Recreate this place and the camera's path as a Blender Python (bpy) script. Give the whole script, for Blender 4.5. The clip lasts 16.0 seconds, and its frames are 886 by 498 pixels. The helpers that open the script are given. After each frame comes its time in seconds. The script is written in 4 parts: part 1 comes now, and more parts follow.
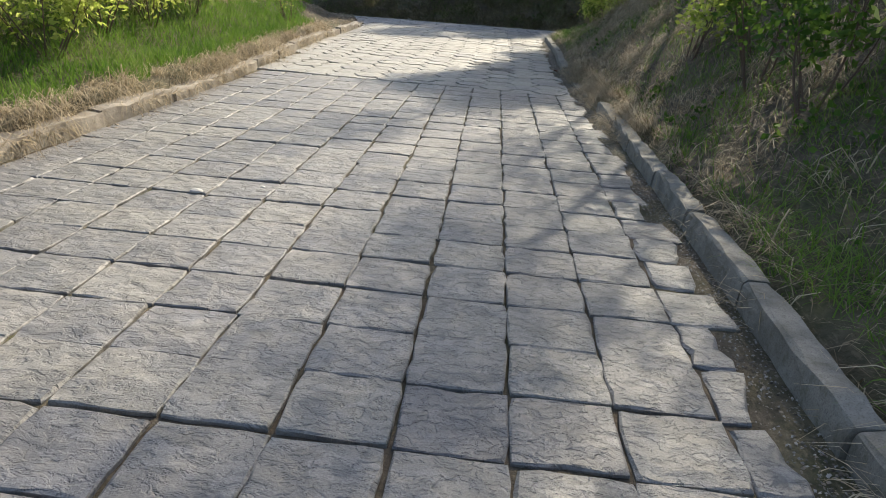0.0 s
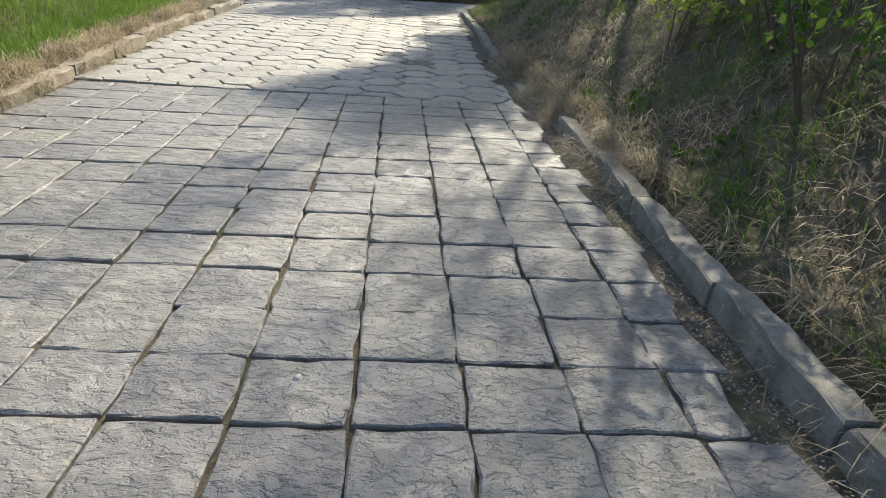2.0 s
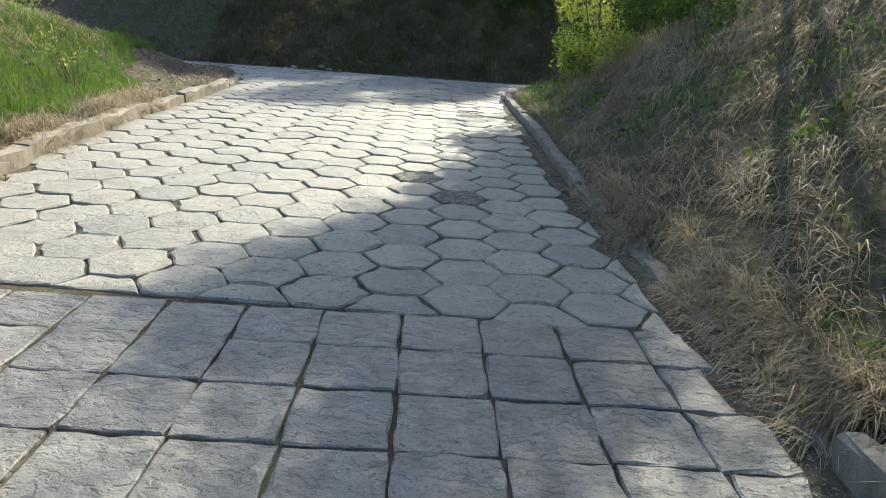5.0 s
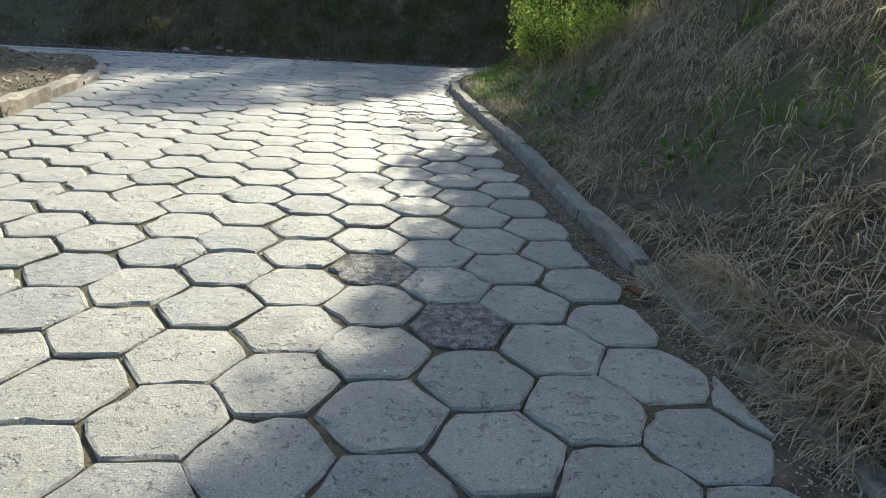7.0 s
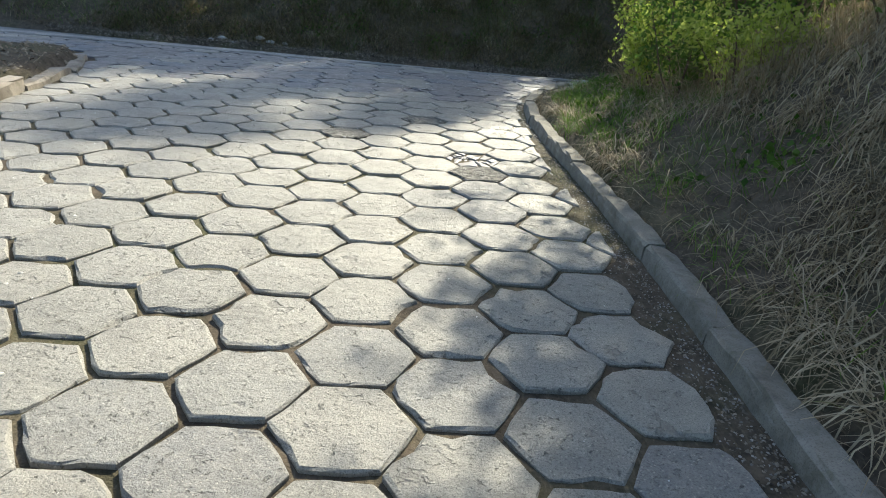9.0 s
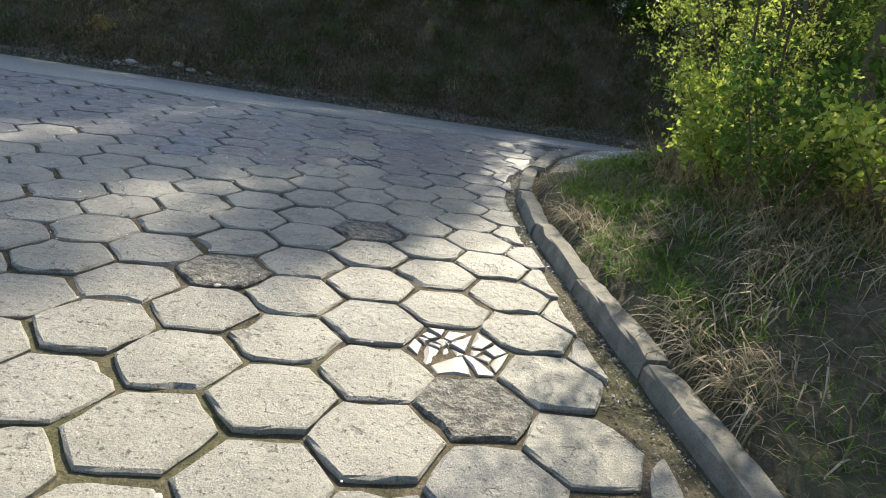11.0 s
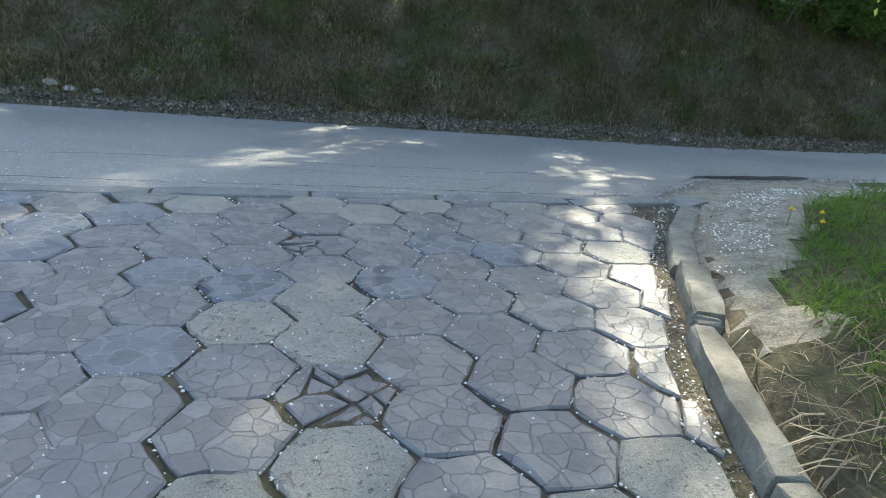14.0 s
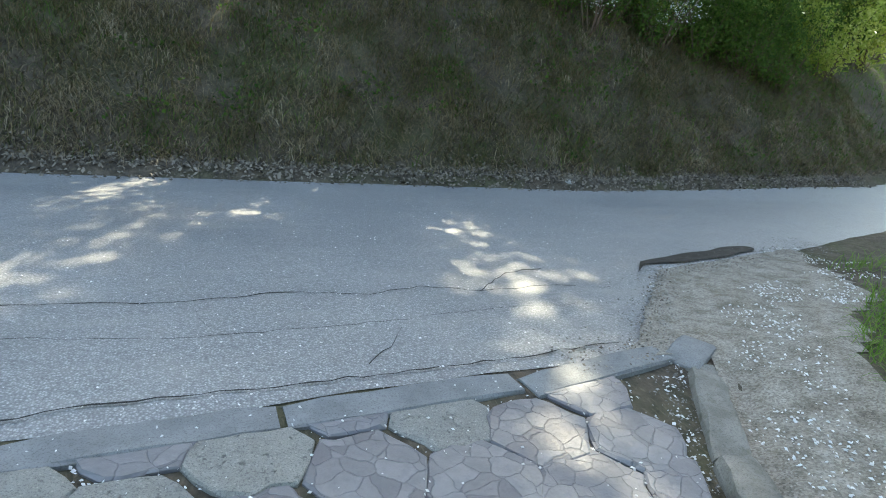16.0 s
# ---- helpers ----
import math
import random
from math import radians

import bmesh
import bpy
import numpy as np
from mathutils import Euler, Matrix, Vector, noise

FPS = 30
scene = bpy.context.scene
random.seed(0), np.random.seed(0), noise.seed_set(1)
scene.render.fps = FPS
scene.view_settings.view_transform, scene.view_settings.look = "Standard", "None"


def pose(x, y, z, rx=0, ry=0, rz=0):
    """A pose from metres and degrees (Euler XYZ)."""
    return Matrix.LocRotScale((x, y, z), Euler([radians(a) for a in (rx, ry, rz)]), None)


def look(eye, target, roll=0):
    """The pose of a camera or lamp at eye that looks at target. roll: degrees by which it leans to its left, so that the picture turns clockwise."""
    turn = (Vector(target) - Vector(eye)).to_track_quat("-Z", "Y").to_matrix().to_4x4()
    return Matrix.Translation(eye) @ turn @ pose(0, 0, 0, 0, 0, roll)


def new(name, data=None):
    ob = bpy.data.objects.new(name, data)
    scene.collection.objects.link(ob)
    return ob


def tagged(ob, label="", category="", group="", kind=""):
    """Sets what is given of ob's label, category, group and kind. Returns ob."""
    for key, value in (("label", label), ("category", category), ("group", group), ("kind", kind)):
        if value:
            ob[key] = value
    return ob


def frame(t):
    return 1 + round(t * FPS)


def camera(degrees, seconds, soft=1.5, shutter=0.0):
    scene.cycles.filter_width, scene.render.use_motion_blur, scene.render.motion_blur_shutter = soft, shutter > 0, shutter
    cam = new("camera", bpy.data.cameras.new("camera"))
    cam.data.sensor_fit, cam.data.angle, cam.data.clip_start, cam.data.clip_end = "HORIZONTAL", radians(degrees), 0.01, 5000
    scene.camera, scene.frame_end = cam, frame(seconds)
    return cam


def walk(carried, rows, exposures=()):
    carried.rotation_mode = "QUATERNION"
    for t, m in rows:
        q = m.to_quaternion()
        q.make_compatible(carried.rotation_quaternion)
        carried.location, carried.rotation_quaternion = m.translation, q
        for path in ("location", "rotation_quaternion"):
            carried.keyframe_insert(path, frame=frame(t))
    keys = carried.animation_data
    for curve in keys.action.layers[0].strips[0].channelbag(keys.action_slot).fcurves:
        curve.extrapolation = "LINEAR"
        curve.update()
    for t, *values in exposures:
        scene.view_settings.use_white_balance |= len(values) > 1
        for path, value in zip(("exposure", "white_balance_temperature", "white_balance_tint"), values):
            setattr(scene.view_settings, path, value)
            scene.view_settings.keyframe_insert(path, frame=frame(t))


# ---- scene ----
cam = camera(68.5, 16.0, soft=1.0)
PATH = [
    (0, (0.365, 1.22, 1.271), (0.149, 3.056, 0.508), 4.3),
    (0.5, (0.283, 1.81, 1.259), (0.092, 3.674, 0.56), 1.6),
    (1, (0.151, 2.408, 1.243), (-0.033, 4.26, 0.51), 3.1),
    (1.5, (0.087, 2.963, 1.275), (0.039, 4.77, 0.418), 3.9),
    (2, (0.123, 3.558, 1.279), (0.159, 5.379, 0.453), 3.8),
    (2.5, (0.027, 4.17, 1.303), (0.037, 6.048, 0.615), 3.6),
    (3, (0.052, 4.775, 1.282), (0.06, 6.673, 0.651), 4.1),
    (3.5, (-0.025, 5.308, 1.263), (-0.146, 7.198, 0.618), 3.1),
    (4, (-0.03, 5.862, 1.281), (-0.099, 7.763, 0.664), 3.0),
    (4.2, (-0.029, 6.115, 1.282), (-0.123, 8.03, 0.713), 2.9),
    (6.3, (-0.537, 8.7, 1.272), (-0.371, 10.517, 0.452), 5.7),
    (6.5, (-0.519, 8.994, 1.265), (-0.318, 10.841, 0.525), 4.4),
    (7, (-0.549, 9.598, 1.273), (-0.342, 11.456, 0.561), 3.8),
    (7.5, (-0.552, 10.194, 1.274), (-0.1, 12.002, 0.55), 6.2),
    (8, (-0.479, 10.827, 1.285), (-0.408, 12.668, 0.506), 4.5),
    (8.2, (-0.428, 11.116, 1.257), (-0.432, 12.968, 0.503), 5.1),
    (10.3, (-0.476, 14.108, 1.237), (-0.327, 15.962, 0.504), 6.9),
    (10.5, (-0.499, 14.362, 1.207), (-0.397, 16.242, 0.532), 7.0),
    (11, (-0.536, 14.969, 1.242), (-0.333, 16.853, 0.602), 9.6),
    (11.5, (-0.532, 15.64, 1.261), (-0.39, 17.5, 0.541), 8.9),
    (12, (-0.665, 16.254, 1.292), (-0.497, 18.127, 0.611), 8.7),
    (12.5, (-0.683, 16.933, 1.302), (-0.391, 18.842, 0.782), 8.6),
    (13, (-0.813, 17.55, 1.317), (-0.595, 19.453, 0.742), 6.6),
    (13.5, (-0.742, 18.169, 1.299), (-0.385, 20.031, 0.661), 5.9),
    (14, (-0.748, 18.784, 1.342), (-0.447, 20.623, 0.618), 5.7),
    (14.5, (-0.777, 19.351, 1.339), (-0.391, 21.148, 0.55), 7.5),
    (15, (-0.672, 19.988, 1.382), (-0.24, 21.785, 0.616), 5.9),
    (15.5, (-0.627, 20.53, 1.44), (0.037, 22.265, 0.7), 8.1),
    (16, (-0.432, 21.183, 1.41), (0.302, 22.921, 0.746), 7.9),
]
walk(cam, [(t, look(eye, target, roll)) for t, eye, target, roll in PATH],
     [(0, 0.95, 6700, 8), (3.5, 1.15, 6500, 5), (8, 1.2, 6300, 3), (10.5, 1.1, 6700, 6), (12, 1.5, 6700, 4), (13.5, 1.95, 6700, 1), (16, 2.45, 7000, 1)])


# ---- world, sun, exposure ----
SUN_AZ, SUN_EL = 19.0, 37.0  # azimuth to the right of straight ahead (+y), elevation
world = bpy.data.worlds.new("sky")
scene.world = world
world.use_nodes = True
wn = world.node_tree.nodes
sky = wn.new("ShaderNodeTexSky")
sky.sky_type, sky.sun_disc = "NISHITA", False
sky.sun_elevation, sky.sun_rotation = radians(SUN_EL), radians(SUN_AZ)
sky.air_density, sky.dust_density = 1.0, 1.6
wn["Background"].inputs["Strength"].default_value = 0.135
world.node_tree.links.new(sky.outputs[0], wn["Background"].inputs["Color"])
sun_data = bpy.data.lights.new("sun", "SUN")
sun_data.energy, sun_data.angle, sun_data.color = 4.7, radians(0.6), (1.0, 0.91, 0.75)
sun = new("sun", sun_data)
sun_dir = Vector((math.sin(radians(SUN_AZ)) * math.cos(radians(SUN_EL)), math.cos(radians(SUN_AZ)) * math.cos(radians(SUN_EL)), math.sin(radians(SUN_EL))))
sun.matrix_world = look(sun_dir * 60, (0, 0, 0))
rng = np.random.default_rng(7)


# ---- materials ----
class Nodes:
    """A small builder for node materials."""

    def __init__(self, name):
        self.mat = bpy.data.materials.new(name)
        self.mat.use_nodes = True
        self.tree = self.mat.node_tree
        self.bsdf = self.tree.nodes["Principled BSDF"]

    def node(self, kind, **inputs):
        n = self.tree.nodes.new(kind)
        for key, value in inputs.items():
            self.put(n.inputs[key.replace("_", " ")], value)
        return n

    def put(self, socket, value):
        if isinstance(value, bpy.types.NodeSocket):
            self.tree.links.new(value, socket)
        else:
            socket.default_value = value

    def coords(self, kind="Object"):
        return self.tree.nodes.new("ShaderNodeTexCoord").outputs[kind]

    def position(self):
        return self.tree.nodes.new("ShaderNodeNewGeometry").outputs["Position"]

    def scaled(self, vec, s):
        n = self.tree.nodes.new("ShaderNodeVectorMath")
        n.operation = "MULTIPLY"
        self.put(n.inputs[0], vec)
        n.inputs[1].default_value = s
        return n.outputs[0]

    def shifted(self, vec, amount):
        """vec moved by a random amount, so that alike pieces differ"""
        n = self.tree.nodes.new("ShaderNodeVectorMath")
        n.operation = "MULTIPLY_ADD"
        c = self.tree.nodes.new("ShaderNodeCombineXYZ")
        for i in range(3):
            self.put(c.inputs[i], amount)
        self.put(n.inputs[0], c.outputs[0])
        n.inputs[1].default_value = (37.0, 91.0, 13.0)
        self.put(n.inputs[2], vec)
        return n.outputs[0]

    def noise(self, vec, scale, detail=4.0, rough=0.55, out="Fac"):
        n = self.node("ShaderNodeTexNoise", Vector=vec, Scale=scale, Detail=detail, Roughness=rough)
        return n.outputs[out]

    def voronoi(self, vec, scale, feature="F1", out="Distance", randomness=1.0):
        n = self.tree.nodes.new("ShaderNodeTexVoronoi")
        n.feature = feature
        self.put(n.inputs["Vector"], vec)
        n.inputs["Scale"].default_value = scale
        n.inputs["Randomness"].default_value = randomness
        return n.outputs[out]

    def grey(self, colour):
        n = self.tree.nodes.new("ShaderNodeSeparateColor")
        self.put(n.inputs[0], colour)
        return n.outputs[0]

    def ramp(self, fac, *stops):
        n = self.tree.nodes.new("ShaderNodeValToRGB")
        e = n.color_ramp.elements
        while len(e) < len(stops):
            e.new(0.5)
        for el, (p, c) in zip(e, stops):
            el.position = p
            el.color = (c, c, c, 1) if isinstance(c, (int, float)) else (*c, 1)
        self.put(n.inputs[0], fac)
        return n.outputs[0]

    def mix(self, fac, a, b, blend="MIX"):
        n = self.tree.nodes.new("ShaderNodeMix")
        n.data_type, n.blend_type = "RGBA", blend
        for s, v in ((n.inputs[0], fac), (n.inputs[6], a), (n.inputs[7], b)):
            self.put(s, (*v, 1) if isinstance(v, tuple) and len(v) == 3 else v)
        return n.outputs[2]

    def maths(self, op, a, b=0.0, c=0.0):
        n = self.tree.nodes.new("ShaderNodeMath")
        n.operation = op
        for i, v in enumerate((a, b, c)):
            self.put(n.inputs[i], v)
        return n.outputs[0]

    def bump(self, height, strength, distance, under=None):
        n = self.node("ShaderNodeBump", Height=height, Strength=strength, Distance=distance)
        if under:
            self.put(n.inputs["Normal"], under)
        return n.outputs[0]

    def finish(self, colour, rough, normal=None, spec=0.5, **more):
        self.put(self.bsdf.inputs["Base Color"], (*colour, 1) if isinstance(colour, tuple) else colour)
        self.put(self.bsdf.inputs["Roughness"], rough)
        self.put(self.bsdf.inputs["Specular IOR Level"], spec)
        if normal:
            self.put(self.bsdf.inputs["Normal"], normal)
        for key, value in more.items():
            self.put(self.bsdf.inputs[key.replace("_", " ")], value)
        return self.mat


def piece_random(n):
    return n.tree.nodes.new("ShaderNodeObjectInfo").outputs["Random"]


def island_random(n):
    return n.tree.nodes.new("ShaderNodeNewGeometry").outputs["Random Per Island"]


def mat_square_paver():
    n = Nodes("stamped_stone_slab")
    r = piece_random(n)
    v = n.shifted(n.position(), r)
    base = n.ramp(r, (0.0, (0.14, 0.135, 0.138)), (0.35, (0.185, 0.178, 0.172)), (0.7, (0.24, 0.225, 0.20)), (1.0, (0.16, 0.156, 0.162)))
    blot = n.noise(v, 5.0, 5.0, 0.6)
    col = n.mix(n.ramp(blot, (0.40, 0.0), (0.72, 0.75)), base, (0.25, 0.23, 0.20))
    cells = n.grey(n.voronoi(n.scaled(v, (1, 1.6, 1)), 11.0, out="Color"))
    col = n.mix(0.25, col, n.mix(1.0, col, cells, "SOFT_LIGHT"))
    fine = n.noise(v, 120.0, 3.0, 0.7)
    col = n.mix(n.ramp(fine, (0.35, 0.5), (0.6, 0.0)), col, (0.09, 0.085, 0.085))
    warp = n.tree.nodes.new("ShaderNodeVectorMath")
    warp.operation = "MULTIPLY_ADD"
    n.put(warp.inputs[0], n.noise(v, 7.0, 2.0, 0.5, "Color"))
    warp.inputs[1].default_value = (0.10, 0.10, 0.10)
    n.put(warp.inputs[2], v)
    flakes = n.voronoi(n.scaled(warp.outputs[0], (1, 1.8, 1)), 9.0, "SMOOTH_F1")
    ridged = n.ramp(n.noise(n.scaled(warp.outputs[0], (1, 1.5, 1)), 14.0, 4.0, 0.55), (0.46, 0.0), (0.49, 0.8), (0.58, 1.0))
    cleft = n.ramp(n.noise(n.scaled(warp.outputs[0], (1, 1.9, 1)), 24.0, 3.0, 0.6), (0.36, 0.0), (0.44, 1.0))
    col = n.mix(n.ramp(cleft, (0.0, 0.45), (0.9, 0.0)), col, (0.085, 0.08, 0.08))
    b1 = n.bump(flakes, 0.6, 0.022)
    b2 = n.bump(ridged, 0.65, 0.009, b1)
    b2 = n.bump(cleft, 0.5, 0.007, b2)
    b3 = n.bump(fine, 0.7, 0.005, n.bump(n.noise(v, 48.0, 4.0, 0.65), 0.3, 0.006, b2))
    return n.finish(col, n.ramp(blot, (0.3, 0.38), (0.7, 0.56)), b3, 0.5)


def mat_hex_paver():
    n = Nodes("hexagonal_concrete")
    r = piece_random(n)
    v = n.shifted(n.position(), r)
    base = n.ramp(r, (0.0, (0.25, 0.24, 0.215)), (0.3, (0.30, 0.285, 0.25)), (0.6, (0.33, 0.31, 0.27)), (0.85, (0.28, 0.27, 0.245)), (1.0, (0.21, 0.205, 0.20)))
    blot = n.noise(v, 4.0, 5.0, 0.6)
    col = n.mix(n.ramp(blot, (0.42, 0.0), (0.75, 0.7)), base, (0.20, 0.19, 0.17))
    col = n.mix(n.ramp(n.noise(v, 17.0, 5.0, 0.7), (0.50, 0.0), (0.72, 0.6)), col, (0.37, 0.35, 0.31))
    grain = n.noise(v, 150.0, 4.0, 0.8)
    col = n.mix(n.ramp(grain, (0.36, 0.8), (0.50, 0.0)), col, (0.09, 0.085, 0.08))
    pebbles = n.voronoi(v, 62.0)
    col = n.mix(n.ramp(pebbles, (0.08, 0.7), (0.26, 0.0)), col, (0.45, 0.42, 0.36))
    pits = n.ramp(n.noise(v, 40.0, 4.0, 0.65), (0.33, 0.0), (0.39, 1.0))
    col = n.mix(n.ramp(pits, (0.0, 0.6), (0.8, 0.0)), col, (0.08, 0.075, 0.07))
    spall = n.ramp(n.noise(v, 6.5, 4.0, 0.6), (0.33, 0.0), (0.37, 1.0))
    col = n.mix(n.ramp(spall, (0.0, 0.5), (1.0, 0.0)), col, (0.16, 0.15, 0.135))
    b1 = n.bump(pits, 0.9, 0.011, n.bump(spall, 0.7, 0.010))
    b2 = n.bump(n.noise(v, 24.0, 5.0, 0.65), 0.7, 0.014, b1)
    b3 = n.bump(grain, 0.8, 0.006, b2)
    return n.finish(col, n.ramp(blot, (0.3, 0.50), (0.7, 0.68)), b3, 0.5)


def mat_crumbled():
    n = Nodes("crumbled_concrete")
    v = n.position()
    lumps = n.noise(v, 20.0, 5.0, 0.7)
    fine = n.noise(v, 90.0, 4.0, 0.7)
    col = n.mix(n.ramp(lumps, (0.43, 0.0), (0.57, 1.0)), (0.15, 0.14, 0.125), (0.38, 0.36, 0.32))
    col = n.mix(n.ramp(fine, (0.4, 0.6), (0.6, 0.0)), col, (0.10, 0.095, 0.09))
    return n.finish(col, 0.85, n.bump(fine, 0.6, 0.007, n.bump(lumps, 1.0, 0.07)), 0.35)


def mat_crazy_paver(name, dark, mid, light, mortar, joint=0.05, grimy=0.5):
    n = Nodes(name)
    r = piece_random(n)
    v = n.shifted(n.position(), r)
    bent = n.tree.nodes.new("ShaderNodeVectorMath")
    bent.operation = "MULTIPLY_ADD"
    n.put(bent.inputs[0], n.noise(v, 12.0, 2.0, 0.5, "Color"))
    bent.inputs[1].default_value = (0.05, 0.05, 0.0)
    n.put(bent.inputs[2], v)
    cell = n.voronoi(bent.outputs[0], 11.0, out="Color")
    edge = n.voronoi(bent.outputs[0], 11.0, "DISTANCE_TO_EDGE")
    sep = n.tree.nodes.new("ShaderNodeSeparateColor")
    n.put(sep.inputs[0], cell)
    col = n.ramp(sep.outputs[0], (0.1, dark), (0.45, mid), (0.9, light))
    col = n.mix(n.ramp(r, (0.0, 0.0), (1.0, 0.6)), col, (0.15, 0.15, 0.165))
    grime = n.noise(v, 16.0, 5.0, 0.65)
    col = n.mix(n.ramp(grime, (0.45, 0.0), (0.75, grimy)), col, mortar)
    gap = n.mix(n.ramp(n.noise(v, 6.0, 3.0, 0.5), (0.35, 0.15), (0.65, 1.0)), (0.0, 0.0, 0.0), n.ramp(edge, (0.3 * joint, 0.8), (joint, 0.0)))
    col = n.mix(gap, col, mortar)
    fine = n.noise(v, 160.0, 3.0, 0.7)
    b1 = n.bump(n.ramp(edge, (0.004, 0.0), (0.028, 1.0)), 0.6, 0.006)
    b2 = n.bump(n.noise(v, 30.0, 4.0, 0.6), 0.5, 0.012, n.bump(sep.outputs[1], 0.5, 0.006, b1))
    b3 = n.bump(fine, 0.25, 0.003, b2)
    return n.finish(col, n.mix(gap, n.ramp(grime, (0.35, 0.42), (0.7, 0.66)), (0.8, 0.8, 0.8)), b3, 0.5)


def mat_asphalt():
    n = Nodes("worn_asphalt")
    v = n.position()
    stones = n.grey(n.voronoi(v, 95.0, out="Color"))
    dist = n.voronoi(v, 95.0)
    large = n.noise(v, 0.9, 4.0, 0.6)
    base = n.mix(n.ramp(large, (0.35, 0.0), (0.7, 1.0)), (0.30, 0.297, 0.293), (0.38, 0.37, 0.355))
    col = n.mix(0.5, base, n.mix(1.0, base, stones, "SOFT_LIGHT"))
    col = n.mix(n.ramp(dist, (0.25, 0.0), (0.55, 0.6)), col, (0.10, 0.10, 0.10))
    dust = n.noise(n.scaled(v, (0.5, 2.0, 1.0)), 2.2, 5.0, 0.6)
    col = n.mix(n.ramp(dust, (0.5, 0.0), (0.75, 0.45)), col, (0.32, 0.30, 0.275))
    b1 = n.bump(dist, 0.55, 0.006)
    b2 = n.bump(n.noise(v, 14.0, 4.0, 0.6), 0.3, 0.012, b1)
    return n.finish(col, n.ramp(large, (0.3, 0.42), (0.7, 0.58)), b2, 0.5)


def mat_concrete(name, tone=(0.27, 0.26, 0.235), dark=(0.12, 0.115, 0.10), moss=(0.10, 0.10, 0.06)):
    n = Nodes(name)
    v = n.shifted(n.position(), piece_random(n))
    blot = n.noise(v, 6.0, 6.0, 0.65)
    col = n.mix(n.ramp(blot, (0.4, 0.0), (0.7, 0.85)), tone, dark)
    col = n.mix(n.ramp(n.noise(v, 15.0, 4.0, 0.6), (0.55, 0.0), (0.75, 0.7)), col, moss)
    grain = n.noise(v, 140.0, 3.0, 0.7)
    col = n.mix(n.ramp(grain, (0.33, 0.6), (0.5, 0.0)), col, (0.08, 0.075, 0.07))
    b = n.bump(grain, 0.4, 0.004, n.bump(n.noise(v, 22.0, 5.0, 0.65), 0.5, 0.012))
    return n.finish(col, 0.85, b, 0.3)


def mat_soil():
    n = Nodes("soil_and_litter")
    v = n.position()
    big = n.noise(v, 0.8, 5.0, 0.6)
    mid = n.noise(v, 9.0, 6.0, 0.7)
    col = n.mix(n.ramp(mid, (0.35, 0.0), (0.65, 1.0)), (0.05, 0.041, 0.031), (0.135, 0.108, 0.08))
    col = n.mix(n.ramp(big, (0.45, 0.0), (0.65, 0.5)), col, (0.07, 0.085, 0.03))
    straw = n.noise(n.scaled(v, (1, 0.25, 1)), 60.0, 3.0, 0.6)
    col = n.mix(n.ramp(straw, (0.55, 0.0), (0.66, 0.4)), col, (0.20, 0.165, 0.11))
    b = n.bump(n.noise(v, 70.0, 4.0, 0.7), 0.7, 0.012, n.bump(mid, 0.6, 0.04))
    return n.finish(col, 0.95, b, 0.15)


def mat_dust():
    n = Nodes("trodden_dirt")
    v = n.position()
    mid = n.noise(v, 7.0, 6.0, 0.7)
    col = n.mix(n.ramp(mid, (0.35, 0.0), (0.65, 1.0)), (0.16, 0.137, 0.105), (0.31, 0.28, 0.235))
    grit = n.grey(n.voronoi(v, 120.0, out="Color"))
    col = n.mix(0.45, col, n.mix(1.0, col, grit, "SOFT_LIGHT"))
    b = n.bump(n.noise(v, 90.0, 4.0, 0.7), 0.6, 0.008, n.bump(mid, 0.5, 0.03))
    return n.finish(col, 0.9, b, 0.25)


def mat_blade(name, *colours, through_light=0.3):
    n = Nodes(name)
    r = island_random(n)
    patch = n.ramp(n.noise(n.position(), 1.1, 4.0, 0.6), (0.3, 0.0), (0.7, 1.0))
    mixed = n.maths("MULTIPLY_ADD", patch, 0.55, n.maths("MULTIPLY_ADD", r, 0.7, -0.12))
    stops = [(i / (len(colours) - 1), c) for i, c in enumerate(colours)]
    col = n.ramp(mixed, *stops)
    mat = n.finish(col, 0.7, None, 0.15)
    tl = n.node("ShaderNodeBsdfTranslucent", Color=col)
    mixer = n.node("ShaderNodeMixShader", Fac=through_light)
    n.put(mixer.inputs[1], n.bsdf.outputs[0])
    n.put(mixer.inputs[2], tl.outputs[0])
    n.put(n.tree.nodes["Material Output"].inputs["Surface"], mixer.outputs[0])
    return mat


def mat_bark(name, a=(0.10, 0.08, 0.06), b=(0.20, 0.17, 0.13)):
    n = Nodes(name)
    v = n.scaled(n.position(), (1, 1, 0.3))
    f = n.noise(v, 40.0, 5.0, 0.65)
    return n.finish(n.mix(f, a, b), 0.9, n.bump(f, 0.6, 0.01), 0.2)


def mat_plain(name, a, b, rough=0.8, spec=0.3):
    n = Nodes(name)
    return n.finish(n.mix(island_random(n), a, b), rough, None, spec)


def mat_wet():
    n = Nodes("damp_mud")
    f = n.noise(n.position(), 12.0, 5.0, 0.6)
    return n.finish(n.mix(f, (0.025, 0.022, 0.019), (0.055, 0.048, 0.04)), n.ramp(f, (0.35, 0.6), (0.65, 0.9)), n.bump(f, 0.4, 0.02), 0.15)


